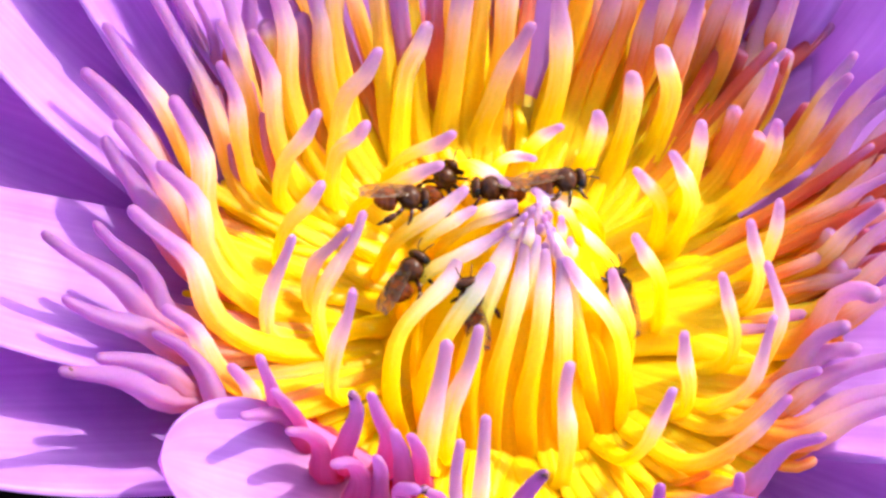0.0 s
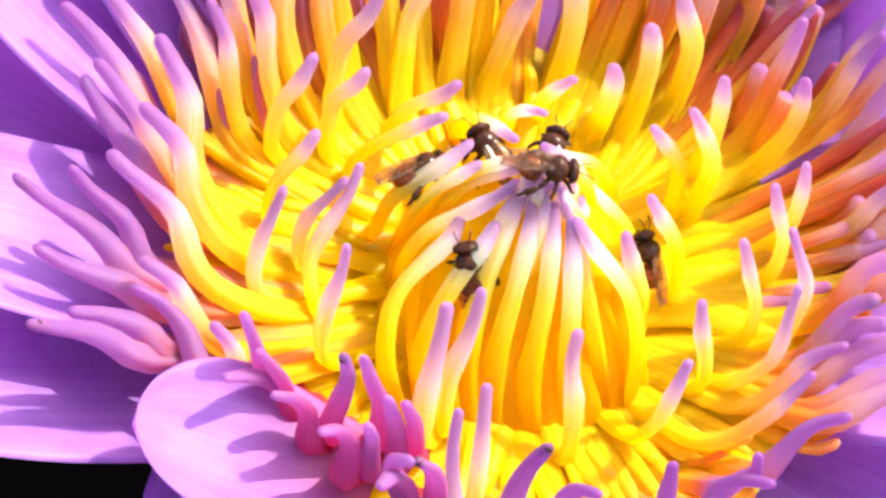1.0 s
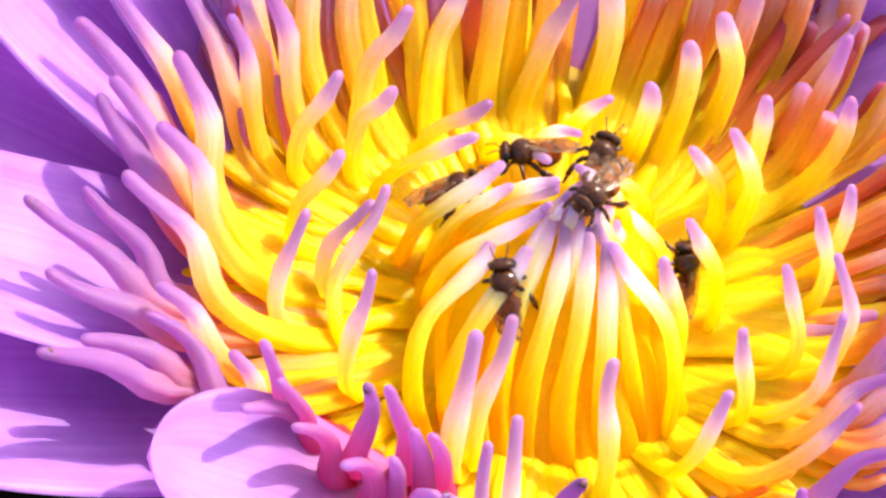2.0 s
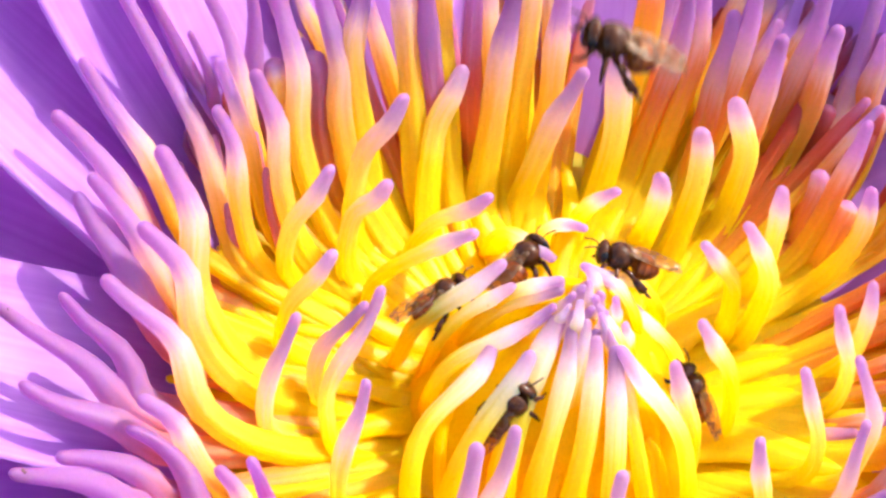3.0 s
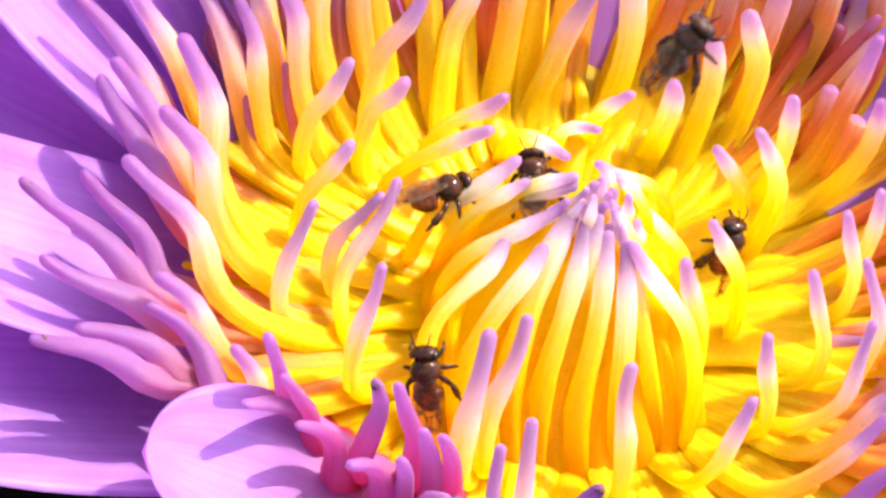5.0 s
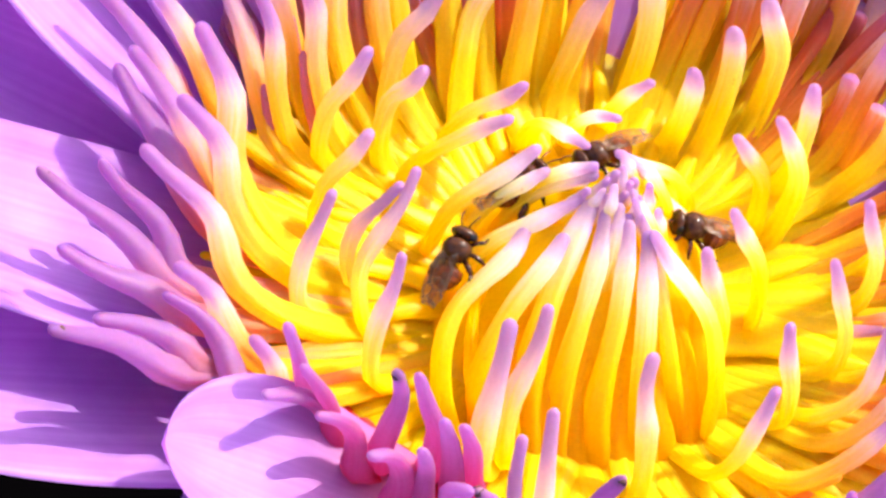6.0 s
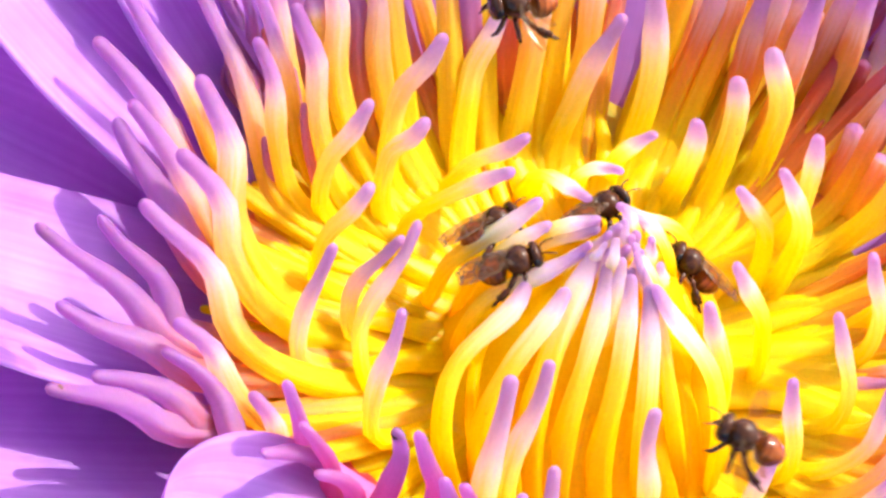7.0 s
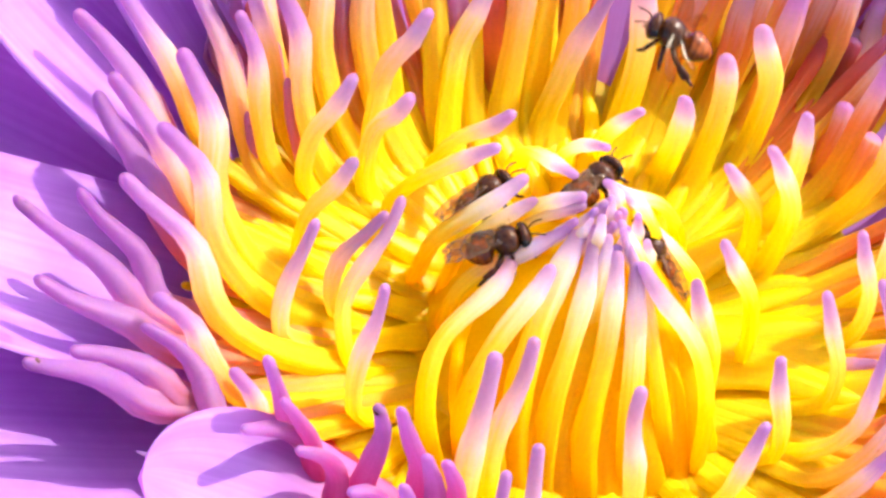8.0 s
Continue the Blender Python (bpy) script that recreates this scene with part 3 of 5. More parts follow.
stamen(OUTER, 2.3, 0.77, (-8.5, -2.9, 0.4), (-17.2, -5.9, 3.4), (-24.0, -8.3, 6.3), (-27.6, -7.5, 8.6), (-29.4, -6.3, 10.0), (-31.3, -5.3, 11.4), (-33.5, -4.5, 12.9), (-34.7, -3.5, 14.0))
stamen(MIDDLE, 2.0, 0.79, (-8.2, -3.7, 0.4), (-14.4, -6.6, 2.7), (-19.3, -8.8, 5.1), (-22.9, -8.8, 7.6), (-25.2, -7.4, 9.7), (-25.6, -6.2, 10.8), (-26.3, -5.2, 11.8), (-28.3, -4.9, 13.2), (-30.0, -4.9, 14.5))
stamen(MIDDLE, 2.0, 0.80, (-8.5, -2.9, 0.4), (-15.3, -5.2, 2.8), (-20.6, -7.0, 5.2), (-24.6, -5.3, 8.0), (-26.4, -3.3, 9.8), (-26.7, -1.4, 11.1), (-27.7, -0.1, 12.1), (-29.3, 0.8, 13.3), (-30.8, 1.8, 14.5))
stamen(MIDDLE, 2.0, 0.71, (-7.3, -5.3, 0.4), (-12.6, -9.1, 2.5), (-16.6, -12.0, 4.9), (-20.2, -13.1, 6.7), (-22.9, -12.8, 8.2), (-24.1, -11.2, 9.3), (-24.7, -10.1, 10.0), (-26.6, -9.6, 11.2), (-28.8, -9.6, 12.4), (-31.0, -9.1, 13.7))
stamen(OUTER, 2.1, 0.73, (-7.9, -4.3, 0.4), (-17.8, -9.6, 4.0), (-25.6, -13.8, 7.4), (-27.0, -13.2, 8.7), (-27.6, -12.1, 9.7), (-29.1, -11.9, 11.0), (-31.2, -12.1, 12.5), (-33.0, -11.6, 14.1))
stamen(OUTER, 2.0, 0.72, (-7.8, -4.5, 0.4), (-17.7, -10.3, 4.0), (-25.6, -14.9, 7.6), (-28.2, -14.4, 9.3), (-30.1, -13.9, 10.7), (-32.3, -14.1, 12.1), (-34.4, -14.5, 13.5), (-36.3, -14.3, 14.8), withered=True)
stamen(OUTER, 2.0, 0.76, (-7.4, -5.1, 0.4), (-16.9, -11.5, 4.0), (-24.4, -16.6, 7.6), (-26.7, -16.1, 8.7), (-28.9, -16.8, 9.7), (-31.0, -17.6, 10.8), (-33.5, -17.6, 12.0))
stamen(OUTER, 2.0, 0.78, (-6.7, -6.0, 0.4), (-15.6, -13.8, 4.1), (-22.6, -19.9, 7.7), (-24.1, -19.2, 8.8), (-26.1, -19.8, 9.9), (-27.9, -20.6, 10.9), (-29.5, -22.0, 12.0))
stamen(OUTER, 2.0, 0.76, (-6.7, -6.0, 0.4), (-16.5, -14.7, 4.5), (-24.2, -21.6, 8.4), (-25.8, -21.7, 9.9), (-27.9, -22.8, 11.8), (-30.0, -24.7, 13.8), (-31.3, -25.8, 15.1), withered=True)
stamen(OUTER, 2.1, 0.78, (-6.2, -6.5, 0.4), (-13.6, -14.4, 3.8), (-19.4, -20.6, 7.2), (-20.9, -19.1, 8.2), (-22.1, -18.0, 9.0), (-24.3, -17.4, 10.1), (-26.3, -17.8, 11.0))
stamen(MIDDLE, 1.8, 0.81, (-6.5, -6.3, 0.4), (-12.9, -12.5, 3.3), (-18.0, -17.4, 6.2), (-20.7, -17.4, 7.9), (-22.4, -16.6, 9.1), (-23.0, -15.7, 9.8), (-24.6, -15.6, 10.8), (-26.2, -15.9, 11.8))
stamen(MIDDLE, 1.6, 0.85, (-5.8, -6.9, 0.4), (-11.9, -14.0, 3.4), (-16.7, -19.7, 6.4), (-17.6, -18.5, 7.6), (-18.8, -17.9, 8.7), (-20.2, -17.8, 9.7))
stamen(FRONT, 1.8, 0.38, (-12.5, -16.0, 2.0), (-15.0, -19.1, 6.0), (-16.0, -19.1, 9.0), (-17.0, -19.2, 11.9), (-18.0, -19.4, 14.6))
stamen(FRONT, 1.8, 0.42, (-10.9, -17.0, 2.0), (-13.1, -20.4, 6.0), (-13.9, -20.1, 8.5), (-15.1, -20.4, 10.9), (-16.3, -20.9, 13.0))
stamen(FRONT, 1.7, 0.36, (-10.7, -16.4, 1.8), (-12.9, -19.7, 5.8), (-14.3, -20.0, 7.9), (-15.9, -21.1, 10.1), (-17.9, -23.9, 13.0))
stamen(FRONT, 1.8, 0.43, (-9.3, -18.9, 2.2), (-11.1, -22.5, 6.2), (-11.7, -21.7, 8.5), (-12.9, -21.9, 10.1), (-14.4, -23.4, 12.0))
stamen(FRONT, 1.8, 0.33, (-8.2, -17.4, 1.7), (-9.9, -21.0, 5.7), (-9.9, -21.0, 9.6), (-9.8, -21.2, 13.6), (-10.6, -21.7, 16.9), withered=True)
stamen(FRONT, 1.8, 0.33, (-5.2, -16.0, 1.0), (-6.5, -19.8, 5.0), (-6.8, -19.7, 8.8), (-8.0, -20.1, 12.0), (-9.3, -20.6, 15.8))
stamen(FRONT, 1.9, 0.39, (-6.8, -20.7, 2.4), (-8.1, -24.5, 6.4), (-8.1, -24.1, 9.5), (-9.2, -24.3, 11.8), (-10.5, -26.3, 14.0))
stamen(FRONT, 1.8, 0.38, (-3.7, -17.1, 1.1), (-4.6, -21.0, 5.1), (-5.7, -21.3, 9.9), (-6.9, -22.0, 14.0))
stamen(FRONT, 1.7, 0.37, (-3.0, -16.0, 0.8), (-3.7, -20.0, 4.8), (-4.4, -20.9, 10.0), (-5.6, -22.0, 14.0))
stamen(FRONT, 1.7, 0.40, (-5.4, -19.2, 1.9), (-6.4, -23.1, 5.9), (-6.9, -23.9, 11.1), (-7.6, -24.6, 14.0))
stamen(FRONT, 2.0, 0.39, (-2.2, -21.5, 2.4), (-2.6, -25.5, 6.4), (-4.3, -25.7, 9.5), (-5.2, -25.5, 12.0), (-3.9, -26.3, 14.0))
stamen(FRONT, 1.9, 0.38, (-2.3, -21.6, 2.4), (-2.8, -25.6, 6.4), (-3.8, -25.7, 9.5), (-4.8, -26.3, 11.6), (-5.6, -29.0, 14.0))
stamen(FRONT, 1.8, 0.39, (-1.0, -20.0, 1.9), (-1.2, -24.0, 5.9), (-2.2, -24.5, 10.5), (-3.7, -26.1, 14.0), withered=True)
stamen(OUTER, 1.9, 0.40, (3.2, -19.5, 1.8), (3.9, -23.4, 5.8), (3.7, -22.7, 8.4), (4.0, -22.1, 11.2), (4.8, -21.7, 14.0), withered=True)
stamen(OUTER, 2.0, 0.42, (6.2, -19.2, 1.9), (7.4, -23.0, 5.9), (7.2, -22.6, 8.1), (7.6, -22.3, 10.5), (9.0, -23.7, 13.0))
stamen(MIDDLE, 1.4, 0.89, (6.6, 6.1, 0.4), (11.7, 10.8, 2.7), (15.6, 14.5, 5.1), (17.2, 15.3, 9.5), (17.4, 16.2, 12.6), (16.9, 16.9, 15.0))
stamen(MIDDLE, 1.3, 0.82, (6.3, 6.4, 0.4), (12.8, 13.1, 3.4), (17.9, 18.4, 6.4), (19.8, 20.4, 9.4), (20.6, 22.5, 11.8), (21.4, 24.1, 13.9), (22.3, 25.7, 16.0))
stamen(MIDDLE, 1.3, 0.83, (6.4, 6.3, 0.4), (13.5, 13.1, 3.6), (19.1, 18.6, 6.7), (20.2, 19.9, 9.5), (20.8, 21.1, 11.7), (21.2, 22.3, 13.8), (22.2, 23.1, 16.0))
stamen(RUST, 1.5, 0.73, (6.5, 6.2, 0.4), (14.8, 13.9, 4.0), (21.3, 20.1, 7.5), (23.3, 22.8, 10.5), (24.3, 24.9, 12.6), (26.1, 26.4, 14.7), (27.9, 28.1, 17.0))
stamen(RUST, 1.5, 0.74, (7.2, 5.5, 0.4), (14.9, 11.3, 3.5), (21.0, 16.0, 6.6), (23.0, 18.1, 10.0), (23.4, 19.7, 11.9), (24.3, 21.0, 13.8), (25.9, 22.0, 16.0))
stamen(RUST, 1.6, 0.72, (7.5, 5.0, 0.4), (15.9, 10.5, 3.6), (22.5, 14.9, 6.8), (25.2, 18.7, 10.3), (26.2, 21.2, 12.2), (27.8, 23.1, 14.1), (30.1, 24.3, 16.0))
stamen(RUST, 1.5, 0.69, (7.8, 4.5, 0.4), (15.8, 9.0, 3.4), (22.1, 12.6, 6.3), (24.6, 14.9, 9.4), (26.1, 16.8, 11.5), (27.9, 18.6, 13.9), (29.9, 19.7, 16.0))
stamen(MIDDLE, 1.5, 0.75, (8.4, 3.3, 0.4), (15.7, 6.2, 3.0), (21.5, 8.5, 5.6), (24.1, 9.3, 9.4), (24.5, 10.1, 10.9), (25.6, 10.8, 12.8), (26.8, 11.4, 15.0), withered=True)
stamen(RUST, 1.5, 0.65, (8.6, 2.6, 0.4), (16.3, 4.9, 3.0), (22.3, 6.7, 5.7), (25.3, 8.5, 8.7), (27.0, 10.8, 11.3), (28.9, 12.2, 13.4), (31.3, 13.8, 16.0))
stamen(RUST, 2.2, 0.70, (9.0, 0.7, 0.4), (16.8, 1.3, 2.9), (22.9, 1.8, 5.6), (24.5, 2.7, 8.3), (24.5, 3.8, 10.1), (25.7, 4.3, 11.9), (27.0, 3.4, 13.4), (27.4, 2.5, 14.0), withered=True)
stamen(RUST, 2.0, 0.73, (8.9, -1.2, 0.4), (16.1, -2.2, 2.8), (21.6, -2.9, 5.3), (23.3, -1.9, 7.8), (23.5, -1.0, 9.3), (24.3, -0.0, 11.1), (25.9, -0.1, 13.0), withered=True)
stamen(RUST, 1.9, 0.74, (8.9, -1.5, 0.4), (16.3, -2.7, 2.9), (22.2, -3.7, 5.4), (23.5, -2.1, 7.7), (24.1, -1.4, 8.8), (25.4, -0.8, 10.3), (27.2, -1.4, 12.0))
stamen(MIDDLE, 1.4, 0.80, (8.3, -3.4, 0.4), (14.1, -5.7, 2.5), (18.5, -7.5, 4.7), (21.1, -6.3, 7.6), (21.6, -5.3, 8.8), (22.7, -4.5, 10.3), (24.4, -4.3, 12.0))
stamen(RUST, 1.9, 0.66, (8.8, -1.9, 0.4), (16.6, -3.6, 3.0), (22.8, -5.0, 5.7), (24.3, -3.4, 7.3), (26.0, -2.2, 8.9), (28.4, -1.4, 10.8), (31.4, -1.1, 13.0))
stamen(RUST, 2.0, 0.66, (8.7, -2.4, 0.4), (17.4, -4.8, 3.3), (24.3, -6.7, 6.3), (26.2, -5.3, 8.0), (27.9, -4.1, 9.5), (30.8, -3.8, 11.5), (34.1, -3.4, 14.0))
stamen(RUST, 2.2, 0.65, (8.6, -2.7, 0.4), (17.4, -5.6, 3.4), (24.4, -7.8, 6.4), (26.1, -7.0, 7.7), (28.1, -5.6, 9.4), (31.3, -4.8, 11.8), (34.6, -5.0, 14.0))
stamen(RUST, 2.0, 0.68, (8.9, 1.3, 0.4), (17.6, 2.7, 3.2), (24.5, 3.7, 6.1), (26.5, 4.4, 8.3), (28.1, 5.3, 10.2), (30.1, 5.9, 12.3), (32.8, 6.1, 15.0))
stamen(RUST, 1.9, 0.69, (8.8, 1.9, 0.4), (17.4, 3.8, 3.3), (24.2, 5.3, 6.1), (26.6, 6.7, 8.6), (28.3, 8.6, 11.0), (30.2, 10.0, 13.2), (32.1, 10.7, 15.0))
stamen(MIDDLE, 1.4, 0.82, (7.3, -5.2, 0.4), (12.4, -8.8, 2.5), (16.3, -11.6, 4.7), (18.9, -11.0, 7.1), (20.6, -9.7, 9.2), (21.4, -8.6, 10.6), (22.3, -7.5, 12.0))
stamen(OUTER, 2.0, 0.51, (17.2, -11.5, 2.1), (20.6, -13.7, 6.1), (21.5, -13.0, 7.5), (22.1, -12.1, 9.0), (23.2, -11.1, 10.8), (25.3, -11.0, 13.0))
stamen(OUTER, 1.8, 0.43, (15.3, -13.1, 1.9), (18.3, -15.7, 5.9), (19.0, -16.0, 8.5), (19.7, -16.5, 10.7), (19.1, -16.5, 13.0))
stamen(OUTER, 2.0, 0.41, (14.6, -15.6, 2.3), (17.3, -18.5, 6.3), (17.6, -17.6, 8.5), (18.7, -17.4, 10.5), (20.7, -18.6, 13.0))
stamen(OUTER, 1.8, 0.44, (11.8, -16.1, 1.9), (14.2, -19.4, 5.9), (14.0, -19.3, 9.5), (13.4, -19.4, 13.0))
stamen(DOME, 1.5, 0.88, (-5.3, -15.9, -0.6), (-5.1, -15.4, 1.2), (-7.4, -13.5, 4.7), (-8.3, -10.9, 6.9), (-8.1, -8.8, 8.2), (-7.0, -7.0, 9.3), (-5.8, -5.1, 10.3), (-5.5, -3.1, 11.2))
stamen(DOME, 1.4, 0.86, (-3.4, -15.4, -0.6), (-3.3, -14.8, 1.2), (-5.2, -12.7, 5.6), (-5.1, -10.2, 7.9), (-4.5, -8.0, 9.7), (-3.4, -5.7, 11.4), (-2.9, -3.7, 12.6))
stamen(DOME, 1.2, 0.81, (-8.3, -4.4, 0.0), (-8.5, -4.5, 3.0), (-8.3, -4.8, 7.8), (-7.1, -3.7, 9.8), (-4.7, -2.6, 11.8), (-2.5, -0.8, 13.4))
stamen(DOME, 1.5, 0.82, (-11.0, -0.4, 0.0), (-11.3, -0.4, 2.0), (-10.9, -1.2, 7.4), (-9.7, -0.4, 9.4), (-7.8, 0.8, 11.4), (-6.3, 2.5, 13.0))
stamen(DOME, 1.2, 0.88, (-9.1, -0.9, 0.0), (-9.3, -0.9, 2.0), (-9.0, -1.8, 7.9), (-7.9, -0.8, 10.2), (-6.3, 0.1, 11.9), (-5.2, 0.8, 13.0))
stamen(DOME, 1.2, 0.86, (-7.5, 0.1, 0.0), (-7.7, 0.1, 3.0), (-6.9, -0.6, 8.8), (-5.4, 0.4, 11.0), (-3.9, 0.8, 12.4), (-2.0, 1.2, 13.6))
stamen(DOME, 1.6, 0.87, (-0.6, -14.8, -0.6), (-0.6, -14.3, 1.2), (-2.2, -11.1, 6.1), (-2.5, -7.7, 9.1), (-2.4, -5.1, 10.9), (-2.2, -2.9, 12.3), (-1.8, -0.8, 13.5))
stamen(DOME, 1.3, 0.82, (1.2, -14.5, -0.6), (1.2, -13.9, 1.2), (0.1, -10.9, 6.3), (-0.1, -7.2, 9.8), (-0.3, -4.3, 12.0), (-0.9, -1.6, 13.8))
stamen(DOME, 1.0, 0.84, (1.2, -4.8, 0.0), (1.2, -4.9, 4.0), (0.7, -5.1, 10.3), (0.4, -3.1, 12.7), (-0.1, -1.1, 14.3))
stamen(DOME, 1.3, 0.81, (4.3, -13.6, -0.6), (4.2, -13.1, 1.2), (2.8, -11.0, 5.5), (2.3, -7.5, 9.2), (1.6, -4.4, 11.9), (0.8, -1.8, 13.8))
stamen(DOME, 1.3, 0.80, (7.7, -12.2, -0.6), (7.4, -11.7, 1.2), (5.6, -9.9, 5.5), (4.3, -6.9, 9.2), (3.3, -4.5, 11.6), (2.2, -2.0, 13.6))
stamen(DOME, 0.9, 0.83, (9.7, -9.7, -0.6), (9.5, -9.4, 1.2), (6.9, -7.4, 6.9), (4.8, -4.8, 10.2), (3.1, -2.7, 12.4), (1.2, -1.2, 14.1))
stamen(DOME, 1.4, 0.84, (11.2, -7.8, -0.6), (11.0, -7.7, 1.2), (10.1, -6.4, 6.2), (8.6, -4.4, 9.0), (6.7, -3.5, 10.7), (4.6, -3.1, 12.2), (2.4, -2.1, 13.8))
stamen(DOME, 1.3, 0.84, (8.5, 3.8, 0.0), (8.7, 3.9, 2.0), (7.8, 3.6, 5.8), (6.4, 3.9, 7.6), (4.4, 3.8, 9.2), (2.7, 4.1, 10.5))
stamen(DOME, 1.1, 0.85, (5.5, 7.7, 0.0), (5.6, 7.9, 4.0), (4.3, 6.0, 9.3), (2.9, 5.6, 11.1), (0.6, 3.7, 13.0), (-1.4, 2.9, 14.5))
stamen(DOME, 1.2, 0.82, (-7.1, 10.5, 0.0), (-7.2, 10.7, 3.0), (-7.0, 8.5, 7.8), (-6.3, 7.9, 9.2), (-4.7, 5.6, 11.4), (-3.2, 3.8, 13.0))
stamen(DOME, 1.1, 0.81, (-3.9, 12.1, 0.0), (-4.0, 12.4, 3.0), (-4.0, 9.7, 8.5), (-3.0, 8.9, 10.6), (-1.6, 7.6, 12.5))
stamen(DOME, 0.9, 0.69, (0.5, 1.1, 11.0), (-0.2, 0.8, 13.9), (-0.7, 1.6, 14.9))
stamen(DOME, 0.9, 0.72, (-2.5, -0.9, 10.0), (-1.8, -1.2, 13.4), (-1.4, -0.4, 14.4))
stamen(DOME, 0.9, 0.66, (2.7, -1.2, 10.0), (1.6, -1.4, 13.4), (0.6, -0.5, 14.6))
stamen(DOME, 1.1, 0.69, (1.0, 2.5, 12.0), (-0.3, 2.2, 14.3), (-1.1, 2.7, 15.0))
stamen(DOME, 0.9, 0.64, (-0.3, -2.2, 11.0), (-0.6, -1.6, 14.0), (-0.9, -0.2, 14.9))
stamen(DOME, 1.0, 0.79, (5.2, -1.2, 8.0), (3.3, -1.5, 12.1), (1.5, -0.6, 13.6), (0.3, 0.2, 14.5))
stamen(DOME, 1.1, 0.75, (-6.8, 0.8, 8.0), (-5.6, 0.6, 11.7), (-3.9, 1.1, 13.2), (-2.2, 1.5, 14.2))
stamen(DOME, 1.0, 0.77, (4.4, 2.9, 8.0), (3.0, 2.5, 11.8), (1.3, 3.1, 13.3), (-0.3, 2.5, 14.2))
stamen(DOME, 1.6, 1.60, (-2.8, -15.1, -0.6), (-2.7, -14.7, 1.2), (-5.7, -11.7, 4.4), (-6.9, -8.3, 6.3), (-7.0, -6.2, 7.1), (-6.0, -1.5, 8.5))
stamen(DOME, 1.7, 1.60, (-1.8, -15.3, -0.6), (-1.7, -14.7, 1.2), (-3.2, -12.3, 4.3), (-3.8, -9.0, 6.5), (-3.8, -6.9, 7.5), (-3.5, -2.6, 9.1))
stamen(DOME, 1.6, 1.60, (0.4, -14.7, -0.6), (0.4, -14.1, 1.2), (-0.9, -11.9, 4.5), (-1.2, -9.3, 6.4), (-1.4, -7.1, 7.8), (-1.6, -3.1, 9.5))
stamen(DOME, 1.6, 1.60, (2.9, -14.1, -0.6), (2.7, -13.5, 1.2), (1.3, -11.3, 4.7), (1.1, -9.0, 6.5), (0.8, -7.1, 7.7), (0.1, -3.3, 9.5))
stamen(DOME, 1.6, 1.60, (6.0, -13.0, -0.6), (5.8, -12.6, 1.2), (4.4, -10.2, 4.8), (3.7, -8.0, 6.5), (3.2, -6.1, 7.7), (1.9, -2.6, 9.5))
stamen(DOME, 1.6, 1.60, (10.6, -9.0, -0.6), (10.3, -8.8, 1.2), (8.9, -7.3, 4.4), (7.3, -4.8, 6.7), (5.7, -3.3, 7.8), (3.7, 0.0, 9.5))
stamen(DOME, 1.5, 1.60, (8.9, -11.2, -0.6), (8.6, -10.8, 1.2), (6.7, -9.1, 4.6), (5.6, -7.1, 6.4), (4.5, -5.6, 7.7), (2.9, -2.2, 9.5))
stamen(DOME, 1.5, 1.60, (11.2, -6.3, -0.6), (11.1, -6.3, 1.2), (9.7, -5.3, 4.7), (8.4, -3.7, 6.4), (7.2, -1.7, 7.7), (4.7, 1.4, 9.5))


# the short tips crowded at the crown
rng = random.Random(3)
for k in range(14):
    a, r = 2.4 * k, 0.5 + 0.19 * k
    x, y = r * math.cos(a) - 0.3, r * math.sin(a) + 0.6
    stamen(DOME, rng.uniform(0.8, 1.1), rng.uniform(0.5, 0.62), (x * 1.5, y * 1.5, 10.5 - 0.3 * r), (x * 1.15, y * 1.15, 13.0 - 0.25 * r), (x * 0.9 + rng.uniform(-0.3, 0.3), y * 0.9, 14.9 - 0.35 * r + rng.uniform(-0.3, 0.3)))

# the next whorl out: bare filaments close behind each of the outer stamens
rng = random.Random(11)
for mat, width, pale, points in list(placed):
    if mat not in (MIDDLE, OUTER, RUST) or len(points) < 6:
        continue
    deg = math.degrees(math.atan2(points[-1][1], points[-1][0]))
    if deg < -135 or 72 < deg < 138:
        continue
    for turn in (rng.uniform(-4.0, -2.0), rng.uniform(2.0, 4.0)):
        if 36 < deg + turn < 50:
            continue
        out, drop = rng.uniform(1.0, 1.03), rng.uniform(0.9, 2.0)
        ca, sa = math.cos(radians(turn)) * out, math.sin(radians(turn)) * out
        path = [(x * ca - y * sa, x * sa + y * ca, max(0.3, z - drop * min(1, i / 2))) for i, (x, y, z) in enumerate(points)]
        back = 15 < deg < 150
        skin = (SCARLET if rng.random() < 0.45 else RUST) if 15 < deg < 95 else RUST if -70 < deg <= 15 else OUTER if deg > 150 or deg < 0 or rng.random() < 0.3 else MIDDLE
        stamen(skin, width * rng.uniform(0.85, 1.1), rng.uniform(0.90, 1.0) if back else rng.uniform(1.0, 1.15), *path[:-2 if back else -3])

